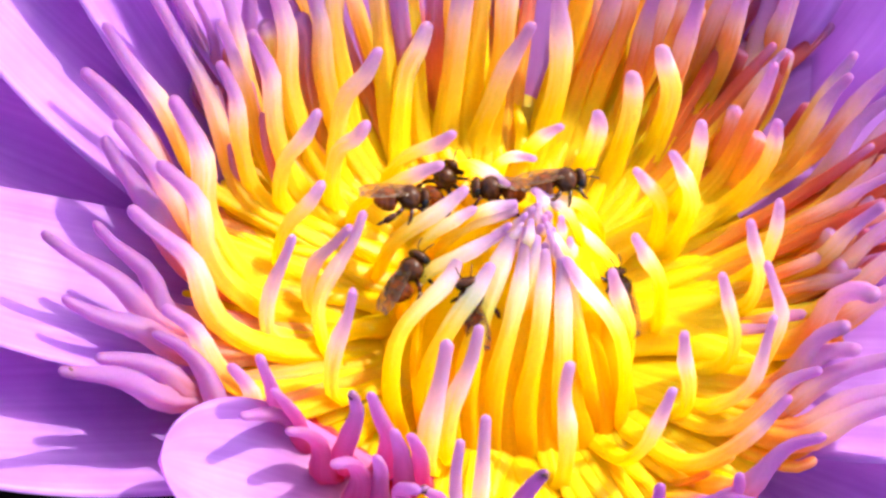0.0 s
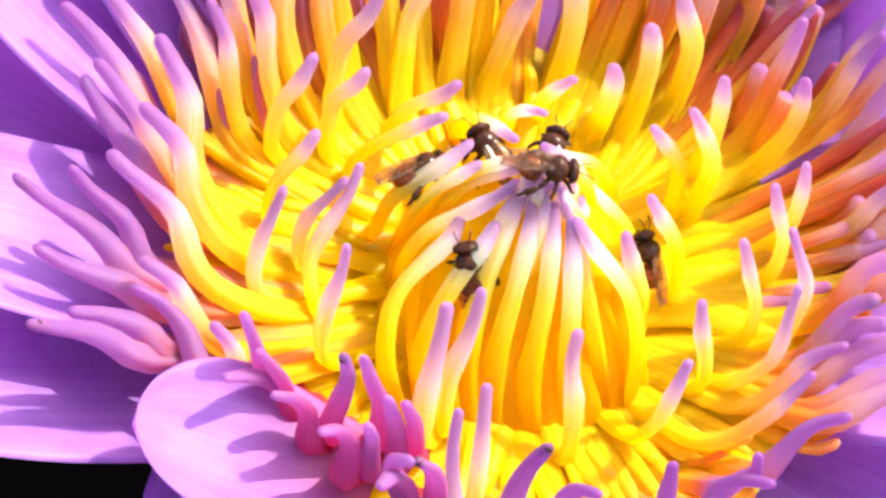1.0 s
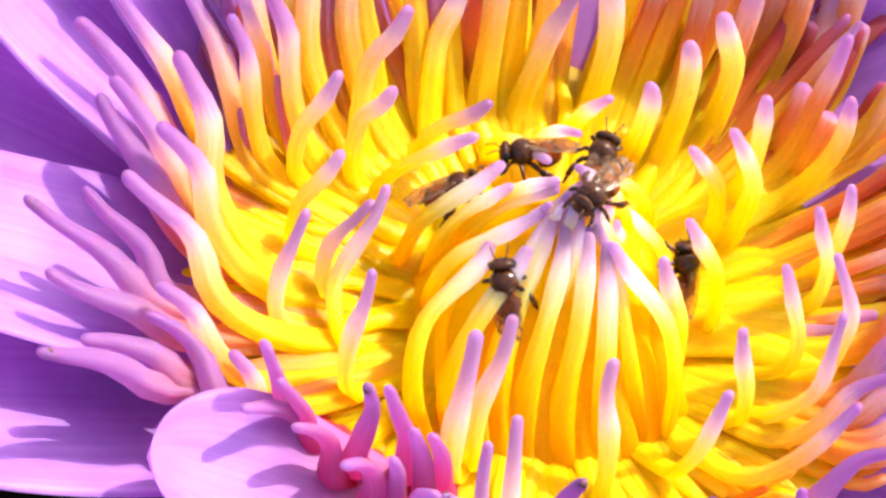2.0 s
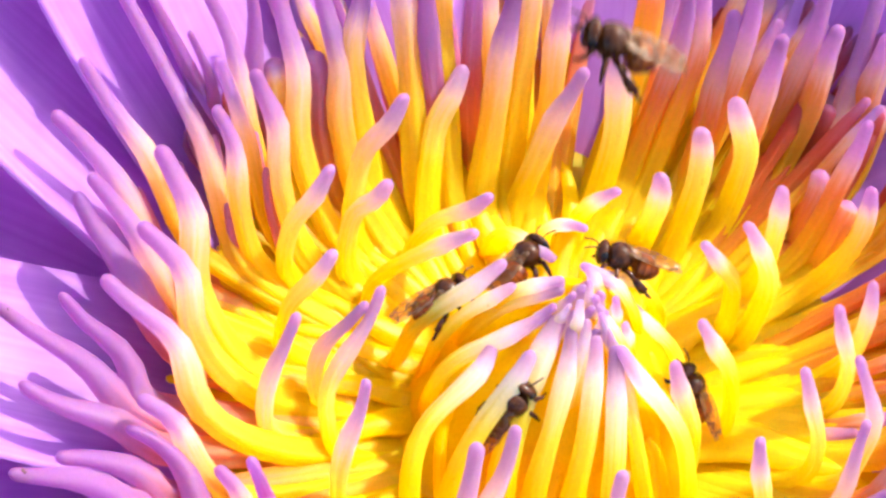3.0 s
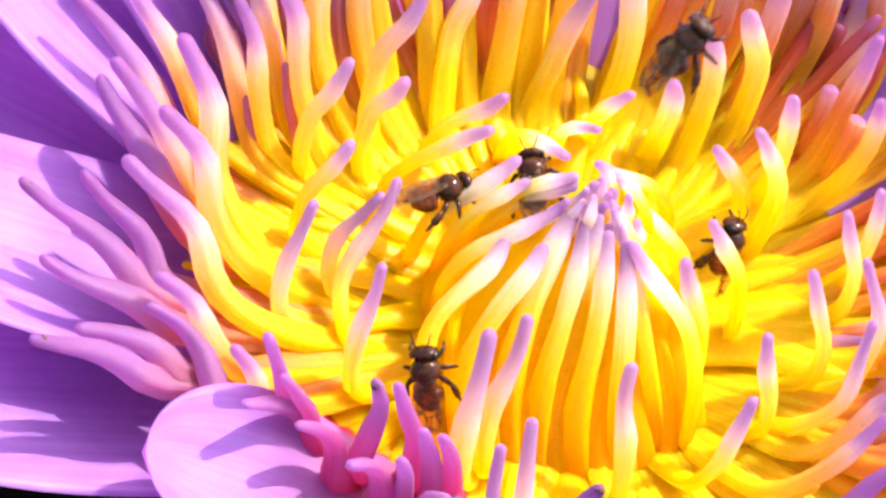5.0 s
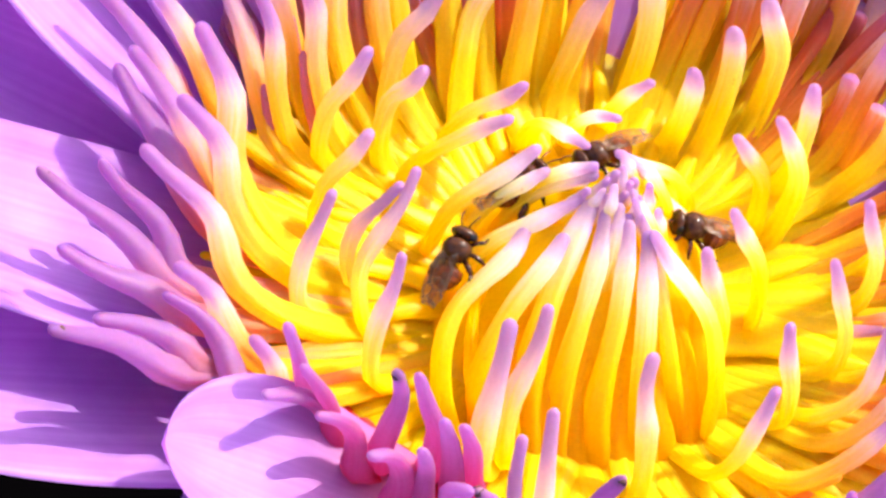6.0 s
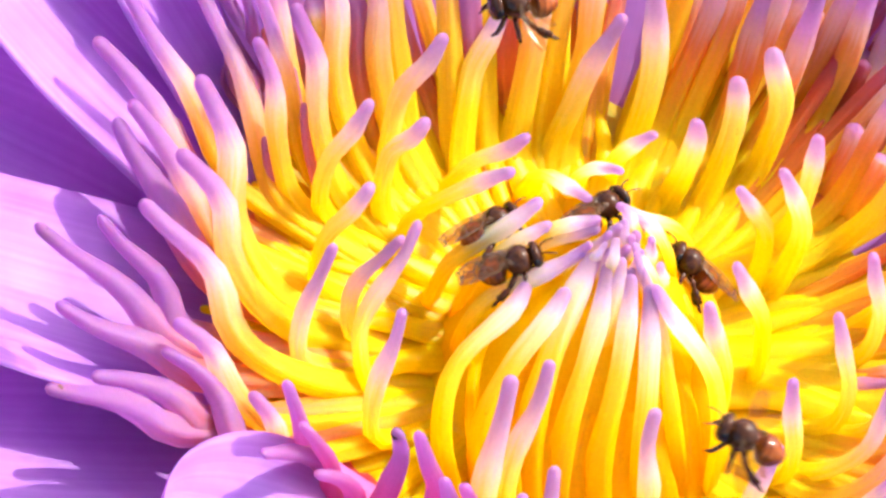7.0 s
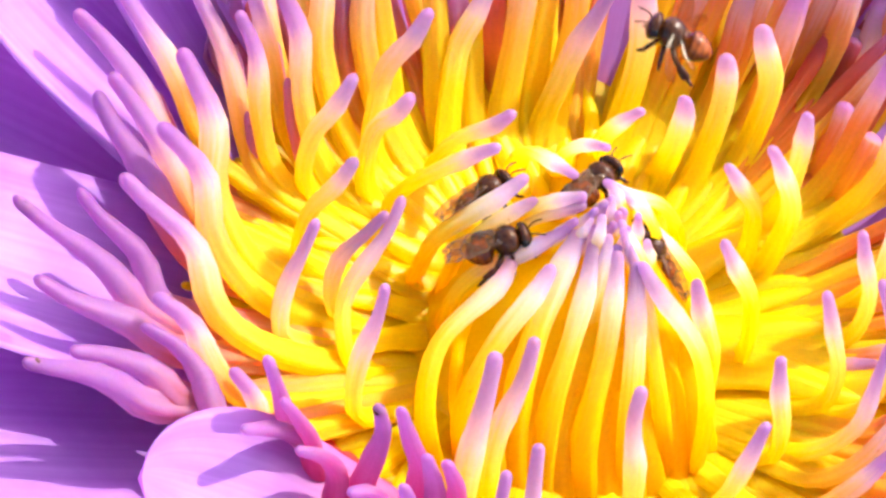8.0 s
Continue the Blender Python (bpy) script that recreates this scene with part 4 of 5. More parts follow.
# blades of the lower whorls, seen in the gaps
rng = random.Random(5)
for k in range(150):
    ring = k // 50
    deg = 360 * (k % 50 + (0, 0.33, 0.66)[ring] + rng.uniform(-0.3, 0.3)) / 50
    if ring and (43 < deg < 55 or 90 < deg < 106 or 123 < deg < 136):
        continue
    az, da = radians(deg), rng.uniform(-0.09, 0.09)
    front = deg > 215 or deg < 25
    r0, r1 = 8.2, ((19, 20.5, 22) if deg > 290 else (20, 23, 26) if front else (19, 22, 25))[ring] + rng.uniform(-2.0, 2.0)
    low, arch = (0.0, 0.5, 0.9)[ring], rng.uniform(0.0, 0.6)
    pts = []
    for f in (0, 0.2, 0.4, 0.6, 0.8, 1):
        r = r0 + (r1 - r0) * f
        turn = az + da * f * f + 0.03 * math.sin(5 * f + k)
        z = (0.5 if front and deg > 215 else 1.8) + (r - 11) * 0.27 - low + arch * math.sin(math.pi * f) - 0.6 * max(0, f - 0.6) + 1.2 * math.exp(-(r - 8.2) / 1.6)
        pts.append((r * math.cos(turn), r * math.sin(turn), max(0.3, z)))
    stamen(WET, rng.uniform(1.6, 2.5) if front else rng.uniform(1.1, 1.8), 1.6, *pts)
# the tall whorls at the back of the cup, packed side by side
for k in range(195):
    row = k // 65
    deg = -65 + 282 * (k % 65 + (0, 0.33, 0.66)[row] + rng.uniform(-0.35, 0.35)) / 65
    az = radians(deg)
    if 38 < deg < 57 or 95 < deg < 101 or 126 < deg < 133:
        continue
    back = min(1, max(0, (deg - 5) / 25), max(0, (165 - deg) / 25))
    r1 = (32, 36, 38)[row] * back + ((20.5, 22, 23.5)[row] if deg < 90 else (22, 24, 26)[row]) * (1 - back) + rng.uniform(-1.5, 1.5)
    sway = rng.uniform(-0.05, 0.05)
    lift = (7.5, 6.0, 4.5)[row] * back + (0.5, 0.0, -0.8)[row] * (1 - back)
    pts = []
    for f in (0, 0.25, 0.5, 0.75, 1):
        r = 9.0 + (r1 - 9.0) * f
        turn = az + sway * f * f
        pts.append((r * math.cos(turn), r * math.sin(turn), 0.4 + 0.30 * max(0, r - 11) + lift * f * f))
    if back == 0:
        stamen(MIDDLE, rng.uniform(1.2, 1.8), rng.uniform(1.2, 1.5), *pts)
    else:
        stamen((SCARLET if deg > 22 and (row == 2 or rng.random() < (0.5 if deg < 76 else 0.25)) else RUST) if deg < 92 else OUTER if k % 2 and deg < 140 else MIDDLE, rng.uniform(0.9, 1.3), rng.uniform(0.78, 0.90), *pts)


def petal(az, length, width, rise, start=9.0, z0=-2.0, cup=0.25, curl=0.0, twist=0.0, thick=0.5, blunt=False, base=(0, 0), tint=1.0):
    """A petal from the flower's base outwards: az and rise in degrees, lengths in mm; cup hollows it across, curl bends it up along."""
    nu, nv = 36, 16
    us = [math.sin(math.pi / 2 * i / nu) for i in range(nu + 1)]
    bm = bmesh.new()
    uvl = bm.loops.layers.uv.new("UVMap")
    ca, sa = math.cos(radians(az)), math.sin(radians(az))
    def place(u, v, off):
        x, z = start, z0
        steps = 24
        for i in range(steps):
            du = min(max(u * steps - i, 0), 1) / steps
            a = radians(rise + curl * (i / steps))
            x += math.cos(a) * length * du
            z += math.sin(a) * length * du
        prof = math.sin(math.pi * (0.08 + 0.92 * u) ** (2.1 if blunt else 0.9)) ** (0.40 if blunt else 0.75) if u < 1 else 0.0
        half = width / 2 * max(prof, 0.01) * (1 + 0.025 * math.sin(11 * u + az + (2 if v > 0 else 0)))
        y = half * v
        a = radians(rise + curl * u)
        lift = cup * half * (v * v) + 0.25 * math.sin(7 * u + az) * v
        y2 = y * math.cos(radians(twist) * u)
        z2 = y * math.sin(radians(twist) * u)
        x += -math.sin(a) * (lift + off)
        z += math.cos(a) * (lift + off) + z2
        return Vector((base[0] + x * ca - y2 * sa, base[1] + x * sa + y2 * ca, z)) * MM
    top = [[bm.verts.new(place(us[i], 2 * j / nv - 1, 0)) for j in range(nv + 1)] for i in range(nu + 1)]
    bot = [[bm.verts.new(place(us[i], (2 * j / nv - 1) * 0.985, -thick * (1 - 0.8 * abs(2 * j / nv - 1)))) for j in range(nv + 1)] for i in range(nu + 1)]
    def quad(a, b, c, d, uvs):
        f = bm.faces.new((a, b, c, d))
        for lp, q in zip(f.loops, uvs):
            lp[uvl].uv = (q[0] * tint, q[1])
    for i in range(nu):
        for j in range(nv):
            q = [(us[i], j / nv), (us[i + 1], j / nv), (us[i + 1], (j + 1) / nv), (us[i], (j + 1) / nv)]
            quad(top[i][j], top[i + 1][j], top[i + 1][j + 1], top[i][j + 1], q)
            quad(bot[i][j + 1], bot[i + 1][j + 1], bot[i + 1][j], bot[i][j], q[::-1])
    for i in range(nu):
        for j, flip in ((0, 0), (nv, 1)):
            q = [top[i][j], bot[i][j], bot[i + 1][j], top[i + 1][j]]
            quad(*(q[::-1] if flip else q), [(us[i], j / nv)] * 4)
    for j in range(nv):
        quad(top[nu][j], bot[nu][j], bot[nu][j + 1], top[nu][j + 1], [(1, j / nv)] * 4)
        quad(top[0][j + 1], bot[0][j + 1], bot[0][j], top[0][j], [(0, j / nv)] * 4)
    return part("petal", bm, PETAL, lily)


# upper round of petals, lower round, and a short turned one at the front
for az, length, width, rise, curl in ((-158, 60, 16.5, 16, 18), (168, 60, 21, 17, 18), (41, 60, 20, 18, 16), (3, 58, 19, 17, 18), (-75, 56, 19, 10, 6), (-40, 56, 19, 12, 10), (-105, 40, 17, 6, 6)):
    petal(az, length, width, rise, curl=curl, z0=-3.5 if abs(az + 70) > 50 else -6.0, tint=2.2 if -80 < az < 10 else 1.0)
for az, length, width, rise, curl in ((-174, 62, 20, 15, 16), (-146, 60, 21, 15, 14), (22, 62, 20, 15, 16), (-20, 60, 22, 13, 12), (-58, 58, 20, 8, 6), (-90, 40, 20, 4, 4), (-121, 30, 18, 8, 6)):
    petal(az, length, width, rise, curl=curl, z0=-6.5, tint=2.2 if -95 < az < 10 else 1.0)
for az, length, width, rise, curl, low in ((105, 54, 20, 36, 12, -2), (145, 54, 19, 32, 10, -2), (91, 56, 20, 36, 12, -4), (125, 56, 21, 36, 10, -4), (155, 56, 20, 30, 10, -5)):
    petal(az, length, width, rise, curl=curl, start=15.0, z0=low)
for az, length, width, rise, curl, low in ((75, 44, 24, 54, 4, 2), (61, 46, 22, 52, 4, 0)):
    petal(az, length, width, rise, curl=curl, start=29.0, z0=low)
petal(-164, 29.5, 13, 19, start=0.0, z0=-0.5, curl=8, cup=0.20, blunt=True, base=(3.5, -20.5), tint=0.26)


def receptacle():
    """The yellow cup in which the stamens stand."""
    bm = bmesh.new()
    prof = [(0, 12.4), (2.2, 11.8), (4.6, 10.2), (6.8, 8.0), (8.6, 4.8), (9.6, 2.6), (10.6, 1.4), (14, 1.5), (18, 2.5), (22, 3.4), (23, 3.3), (21, -1), (14, -5), (6, -9), (3, -30), (3, -125)]
    rings = []
    uvl = bm.loops.layers.uv.new("UVMap")
    for r, z in prof:
        ring = []
        for k in range(40):
            a = 2 * math.pi * k / 40
            front = max(0.0, -math.sin(a)) if 0 < z < 11 else 0.0
            q = max(r, 0.01) * (1 + 0.20 * front)
            ring.append(bm.verts.new(Vector((q * math.cos(a), q * math.sin(a), z)) * MM))
        rings.append(ring)
    for a, b in zip(rings, rings[1:]):
        for k in range(40):
            f = bm.faces.new((a[k], b[k], b[(k + 1) % 40], a[(k + 1) % 40]))
            for lp in f.loops:
                lp[uvl].uv = (0.42 if lp.vert.co.xy.length > 12 * MM else 0.28, k / 8)
    return part("receptacle", bm, DOME, lily)


receptacle()


# ---- bees ----
def shell_material(name, dark, light, rough, scale=2600, bands=False):
    m, nodes, links, bsdf = material(name)
    geo = nodes.new("ShaderNodeTexCoord")
    n = nodes.new("ShaderNodeTexNoise")
    n.inputs["Scale"].default_value = scale
    n.inputs["Detail"].default_value = 4
    links.new(geo.outputs["Object"], n.inputs["Vector"])
    c = ramp(nodes, [(0.35, dark), (0.68, light)])
    links.new(n.outputs[0], c.inputs[0])
    links.new(c.outputs[0], bsdf.inputs["Base Color"])
    if bands:
        w = nodes.new("ShaderNodeTexWave")
        w.bands_direction = "X"
        w.wave_profile = "SAW"
        w.inputs["Scale"].default_value = 700
        w.inputs["Distortion"].default_value = 0.4
        links.new(geo.outputs["Object"], w.inputs["Vector"])
        edge = ramp(nodes, [(0.0, (0.5, 0.42, 0.38)), (0.4, (0.9, 0.9, 0.9)), (0.9, (1.15, 1.15, 1.15))])
        links.new(w.outputs[0], edge.inputs[0])
        stripe = nodes.new("ShaderNodeMix")
        stripe.data_type, stripe.blend_type = "RGBA", "MULTIPLY"
        stripe.inputs["Factor"].default_value = 1.0
        links.new(c.outputs[0], stripe.inputs["A"])
        links.new(edge.outputs[0], stripe.inputs["B"])
        links.new(stripe.outputs["Result"], bsdf.inputs["Base Color"])
    bsdf.inputs["Roughness"].default_value = rough
    bsdf.inputs["Specular IOR Level"].default_value = 0.24
    bump = nodes.new("ShaderNodeBump")
    bump.inputs["Strength"].default_value = 0.35
    bump.inputs["Distance"].default_value = 0.00007
    links.new(n.outputs[0], bump.inputs["Height"])
    links.new(bump.outputs[0], bsdf.inputs["Normal"])
    return m


BEE_DARK = shell_material("bee_dark_shell", (0.022, 0.006, 0.0015), (0.075, 0.022, 0.005), 0.09)
BEE_BROWN = shell_material("bee_brown_shell", (0.070, 0.012, 0.002), (0.30, 0.070, 0.008), 0.13, 900, True)
BEE_LEG = shell_material("bee_leg", (0.016, 0.005, 0.002), (0.09, 0.024, 0.006), 0.22)
BEE_EYE = shell_material("bee_eye", (0.006, 0.005, 0.005), (0.012, 0.010, 0.010), 0.12)
BEE_HAIR = shell_material("bee_hair", (0.05, 0.020, 0.006), (0.16, 0.075, 0.024), 0.6)


def wing_material(name, vein, film):
    m, nodes, links, bsdf = material(name)
    bsdf.inputs["Base Color"].default_value = (0.14, 0.07, 0.03, 1)
    bsdf.inputs["Roughness"].default_value = 0.2
    bsdf.inputs["Specular IOR Level"].default_value = 0.8
    clear = nodes.new("ShaderNodeBsdfTransparent")
    clear.inputs[0].default_value = (0.92, 0.82, 0.64, 1)
    uv = nodes.new("ShaderNodeTexCoord")
    v = nodes.new("ShaderNodeTexVoronoi")
    v.feature = "DISTANCE_TO_EDGE"
    v.inputs["Scale"].default_value = 1100
    links.new(uv.outputs["Object"], v.inputs["Vector"])
    r = ramp(nodes, [(0.02, (vein,) * 3), (0.07, (film,) * 3)])
    links.new(v.outputs[0], r.inputs[0])
    mix = nodes.new("ShaderNodeMixShader")
    links.new(r.outputs[0], mix.inputs[0])
    links.new(clear.outputs[0], mix.inputs[1])
    links.new(bsdf.outputs[0], mix.inputs[2])
    links.new(mix.outputs[0], nodes["Material Output"].inputs[0])
    return m


BEE_WING = wing_material("bee_wing", 0.55, 0.14)
BEE_WING_FAST = wing_material("bee_wing_beating", 0.08, 0.03)


def lathe(profile, ys=1.0, zs=1.0, at=(0, 0, 0), seg=18):
    """A body turned about x: profile of (x, radius) in mm; ys and zs squash it, at shifts it."""
    bm = bmesh.new()
    rows = []
    for x, r in profile:
        rows.append([bm.verts.new(Vector((x + at[0], r * ys * math.cos(2 * math.pi * k / seg) + at[1], r * zs * math.sin(2 * math.pi * k / seg) + at[2])) * MM) for k in range(seg)])
    for a, b in zip(rows, rows[1:]):
        for k in range(seg):
            bm.faces.new((a[k], a[(k + 1) % seg], b[(k + 1) % seg], b[k]))
    bm.faces.new(rows[0][::-1])
    bm.faces.new(rows[-1])
    bmesh.ops.recalc_face_normals(bm, faces=bm.faces)
    return bm


def rod_mesh(points, radii, flat=1.0, seg=8):
    """A jointed limb through the points (mm), with a radius at each."""
    bm = bmesh.new()
    pts = [Vector(p) for p in points]
    rows = []
    for i, p in enumerate(pts):
        t = (pts[min(i + 1, len(pts) - 1)] - pts[max(i - 1, 0)]).normalized()
        side = t.cross(Vector((0, 0, 1)) if abs(t.z) < 0.9 else Vector((1, 0, 0))).normalized()
        up = side.cross(t)
        rows.append([bm.verts.new((p + side * radii[i] * flat * math.cos(a) + up * radii[i] * math.sin(a)) * MM) for a in [2 * math.pi * k / seg for k in range(seg)]])
    for a, b in zip(rows, rows[1:]):
        for k in range(seg):
            bm.faces.new((a[k], a[(k + 1) % seg], b[(k + 1) % seg], b[k]))
    bm.faces.new(rows[0][::-1])
    bm.faces.new(rows[-1])
    return bm


def ball(x0, x1, r, n=10):
    """A profile for lathe(): an ellipse from x0 to x1."""
    return [(x0 + (x1 - x0) * (1 - math.cos(math.pi * i / n)) / 2, max(0.02, r * math.sin(math.pi * i / n))) for i in range(n + 1)]


def fuzz(centre, radii, count, seed, length=0.16):
    """Short pale hairs standing on an ellipsoid."""
    bm = bmesh.new()
    r = random.Random(seed)
    for _ in range(count):
        d = Vector((r.gauss(0, 1), r.gauss(0, 1), r.gauss(0.4, 1))).normalized()
        p = Vector(centre) + Vector((d.x * radii[0], d.y * radii[1], d.z * radii[2]))
        tip = p + (d + Vector((-0.5, 0, 0.2))).normalized() * length * r.uniform(0.6, 1.2)
        s = d.orthogonal().normalized() * 0.012
        u = d.cross(s)
        a, b, c, t = (bm.verts.new(q * MM) for q in (p + s, p - s * 0.5 + u, p - s * 0.5 - u, tip))
        for f in ((a, b, t), (b, c, t), (c, a, t)):
            bm.faces.new(f)
    return bm


def wing(length, width, at, sweep, lift, tilt, side):
    """A veined, slightly cambered wing blade; sweep from straight back, lift above the back."""
    bm = bmesh.new()
    nu, nv = 12, 6
    m = Matrix.Translation(Vector(at) * MM) @ Matrix.Rotation(radians(sweep) * side, 4, "Z") @ Matrix.Rotation(radians(lift), 4, "Y") @ Matrix.Rotation(radians(tilt) * side, 4, "X")
    for off, flip in ((0.012, 0), (-0.012, 1)):
        g = []
        for i in range(nu + 1):
            u = i / nu
            half = width / 2 * (0.14 + 0.86 * math.sin(math.pi * (0.06 + 0.90 * u) ** 1.3) ** 0.6)
            row = []
            for j in range(nv + 1):
                v = 2 * j / nv - 1
                row.append(bm.verts.new(m @ (Vector((-length * u, side * (half * v + width * 0.22 * u), 0.10 * width * (1 - v * v) + off)) * MM)))
            g.append(row)
        for i in range(nu):
            for j in range(nv):
                q = (g[i][j], g[i + 1][j], g[i + 1][j + 1], g[i][j + 1])
                bm.faces.new(q[::-1] if flip else q)
    return bm


def bee(flying):
    """A small dark stingless bee, about 5 mm long, facing +x."""
    thing = tagged(new("bee"), "small glossy dark brown bee with folded wings crawling on stamens" if not flying else "small glossy dark brown bee hovering over the flower, wings spread", "bee", "bees at the flower")
    part("thorax", lathe(ball(-0.95, 0.98, 1.06, 14), 1.0, 0.95, seg=24), BEE_DARK, thing)
    part("fuzz", fuzz((0, 0, 0), (0.92, 1.02, 0.96), 420, 3, 0.20), BEE_HAIR, thing)
    part("scutellum", lathe(ball(-0.98, -0.45, 0.42), 1.2, 0.6, (0, 0, 0.42)), BEE_BROWN, thing)
    head = part("head", lathe(ball(0.78, 1.68, 0.92, 14), 1.05, 0.95, (0, 0, -0.10), seg=24), BEE_DARK, thing)
    part("fuzz", fuzz((1.25, 0, -0.10), (0.40, 0.82, 0.82), 60, 4, 0.11), BEE_HAIR, head)
    for s in (1, -1):
        part("eye", lathe(ball(0.86, 1.44, 0.40), 0.55, 1.15, (0, 0.78 * s, -0.04)), BEE_EYE, head)
        part("antenna", rod_mesh([(1.45, 0.18 * s, 0.12), (1.85, 0.42 * s, 0.34), (2.20, 0.55 * s, 0.30), (2.62, 0.66 * s, 0.12)], [0.045, 0.05, 0.055, 0.05]), BEE_LEG, head)
    part("mandible", lathe(ball(1.25, 1.62, 0.20), 1.3, 0.8, (0, 0, -0.52)), BEE_BROWN, head)
    # abdomen: overlapping rings, blunt at the end
    rings = []
    for i in range(25):
        u = i / 24
        r = 1.10 * math.sin(math.pi * (0.10 + 0.86 * u ** 0.85)) ** 0.62 * (1 - 0.035 * ((u * 5.2) % 1.0))
        rings.append((-0.90 - 2.0 * u, max(0.03, r * min(1, 0.35 + 3.2 * u))))
    droop = -0.18
    part("abdomen", lathe(rings, 0.98, 0.86, (0, 0, droop)), BEE_BROWN, thing, "glossy reddish-brown banded abdomen")
    for s in (1, -1):
        if flying:
            part("wing", wing(3.6, 1.25, (0.05, 0.45 * s, 0.62), -72, -14, 18, s), BEE_WING_FAST, thing, "smoky clear wing")
            part("wing", wing(2.5, 0.8, (-0.35, 0.42 * s, 0.55), -48, -6, 8, s), BEE_WING_FAST, thing, "smoky clear wing")
        else:
            part("wing", wing(4.3, 1.35, (0.05, 0.36 * s, 0.70), 5, -3, 8, s), BEE_WING, thing, "smoky clear wing")
            part("wing", wing(2.7, 0.75, (-0.30, 0.36 * s, 0.60), 1, -3, 4, s), BEE_WING, thing, "smoky clear wing")
        drop = 0.35 if flying else 0.0
        part("leg", rod_mesh([(0.55, 0.45 * s, -0.55), (0.95, 0.95 * s, -0.50 - drop), (1.20, 1.15 * s, -1.0 - drop), (1.50, 1.10 * s, -1.32 - drop)], [0.16, 0.17, 0.14, 0.08]), BEE_LEG, thing)
        part("leg", rod_mesh([(0.05, 0.55 * s, -0.60), (0.05, 1.25 * s, -0.40 - drop), (-0.10, 1.65 * s, -0.95 - drop), (-0.25, 1.85 * s, -1.35 - drop)], [0.17, 0.18, 0.15, 0.08]), BEE_LEG, thing)
        hind = part("leg", rod_mesh([(-0.45, 0.50 * s, -0.55), (-0.80, 1.15 * s, -0.35 - drop), (-1.20, 1.50 * s, -0.50 - drop)], [0.19, 0.20, 0.18]), BEE_LEG, thing)
        part("pollen_basket", rod_mesh([(-1.15, 1.46 * s, -0.48 - drop), (-1.55, 1.62 * s, -0.70 - drop), (-2.10, 1.74 * s, -1.00 - drop), (-2.25, 1.76 * s, -1.10 - drop)], [0.16, 0.34, 0.37, 0.10], 0.6), BEE_LEG, hind)
        part("foot", rod_mesh([(-2.20, 1.74 * s, -1.05 - drop), (-2.55, 1.80 * s, -1.25 - drop), (-2.80, 1.86 * s, -1.32 - drop)], [0.13, 0.12, 0.05]), BEE_LEG, hind)
    return thing


dome_bee = bee(False)
crest_bee, brown_bee, rear_bee, resting_bee, side_bee = (copy_thing(dome_bee, Matrix()) for _ in range(5))
darting_bee = bee(True)
large_near_bee, passing_bee, leaving_bee, circling_bee, hovering_bee = (copy_thing(darting_bee, Matrix()) for _ in range(5))


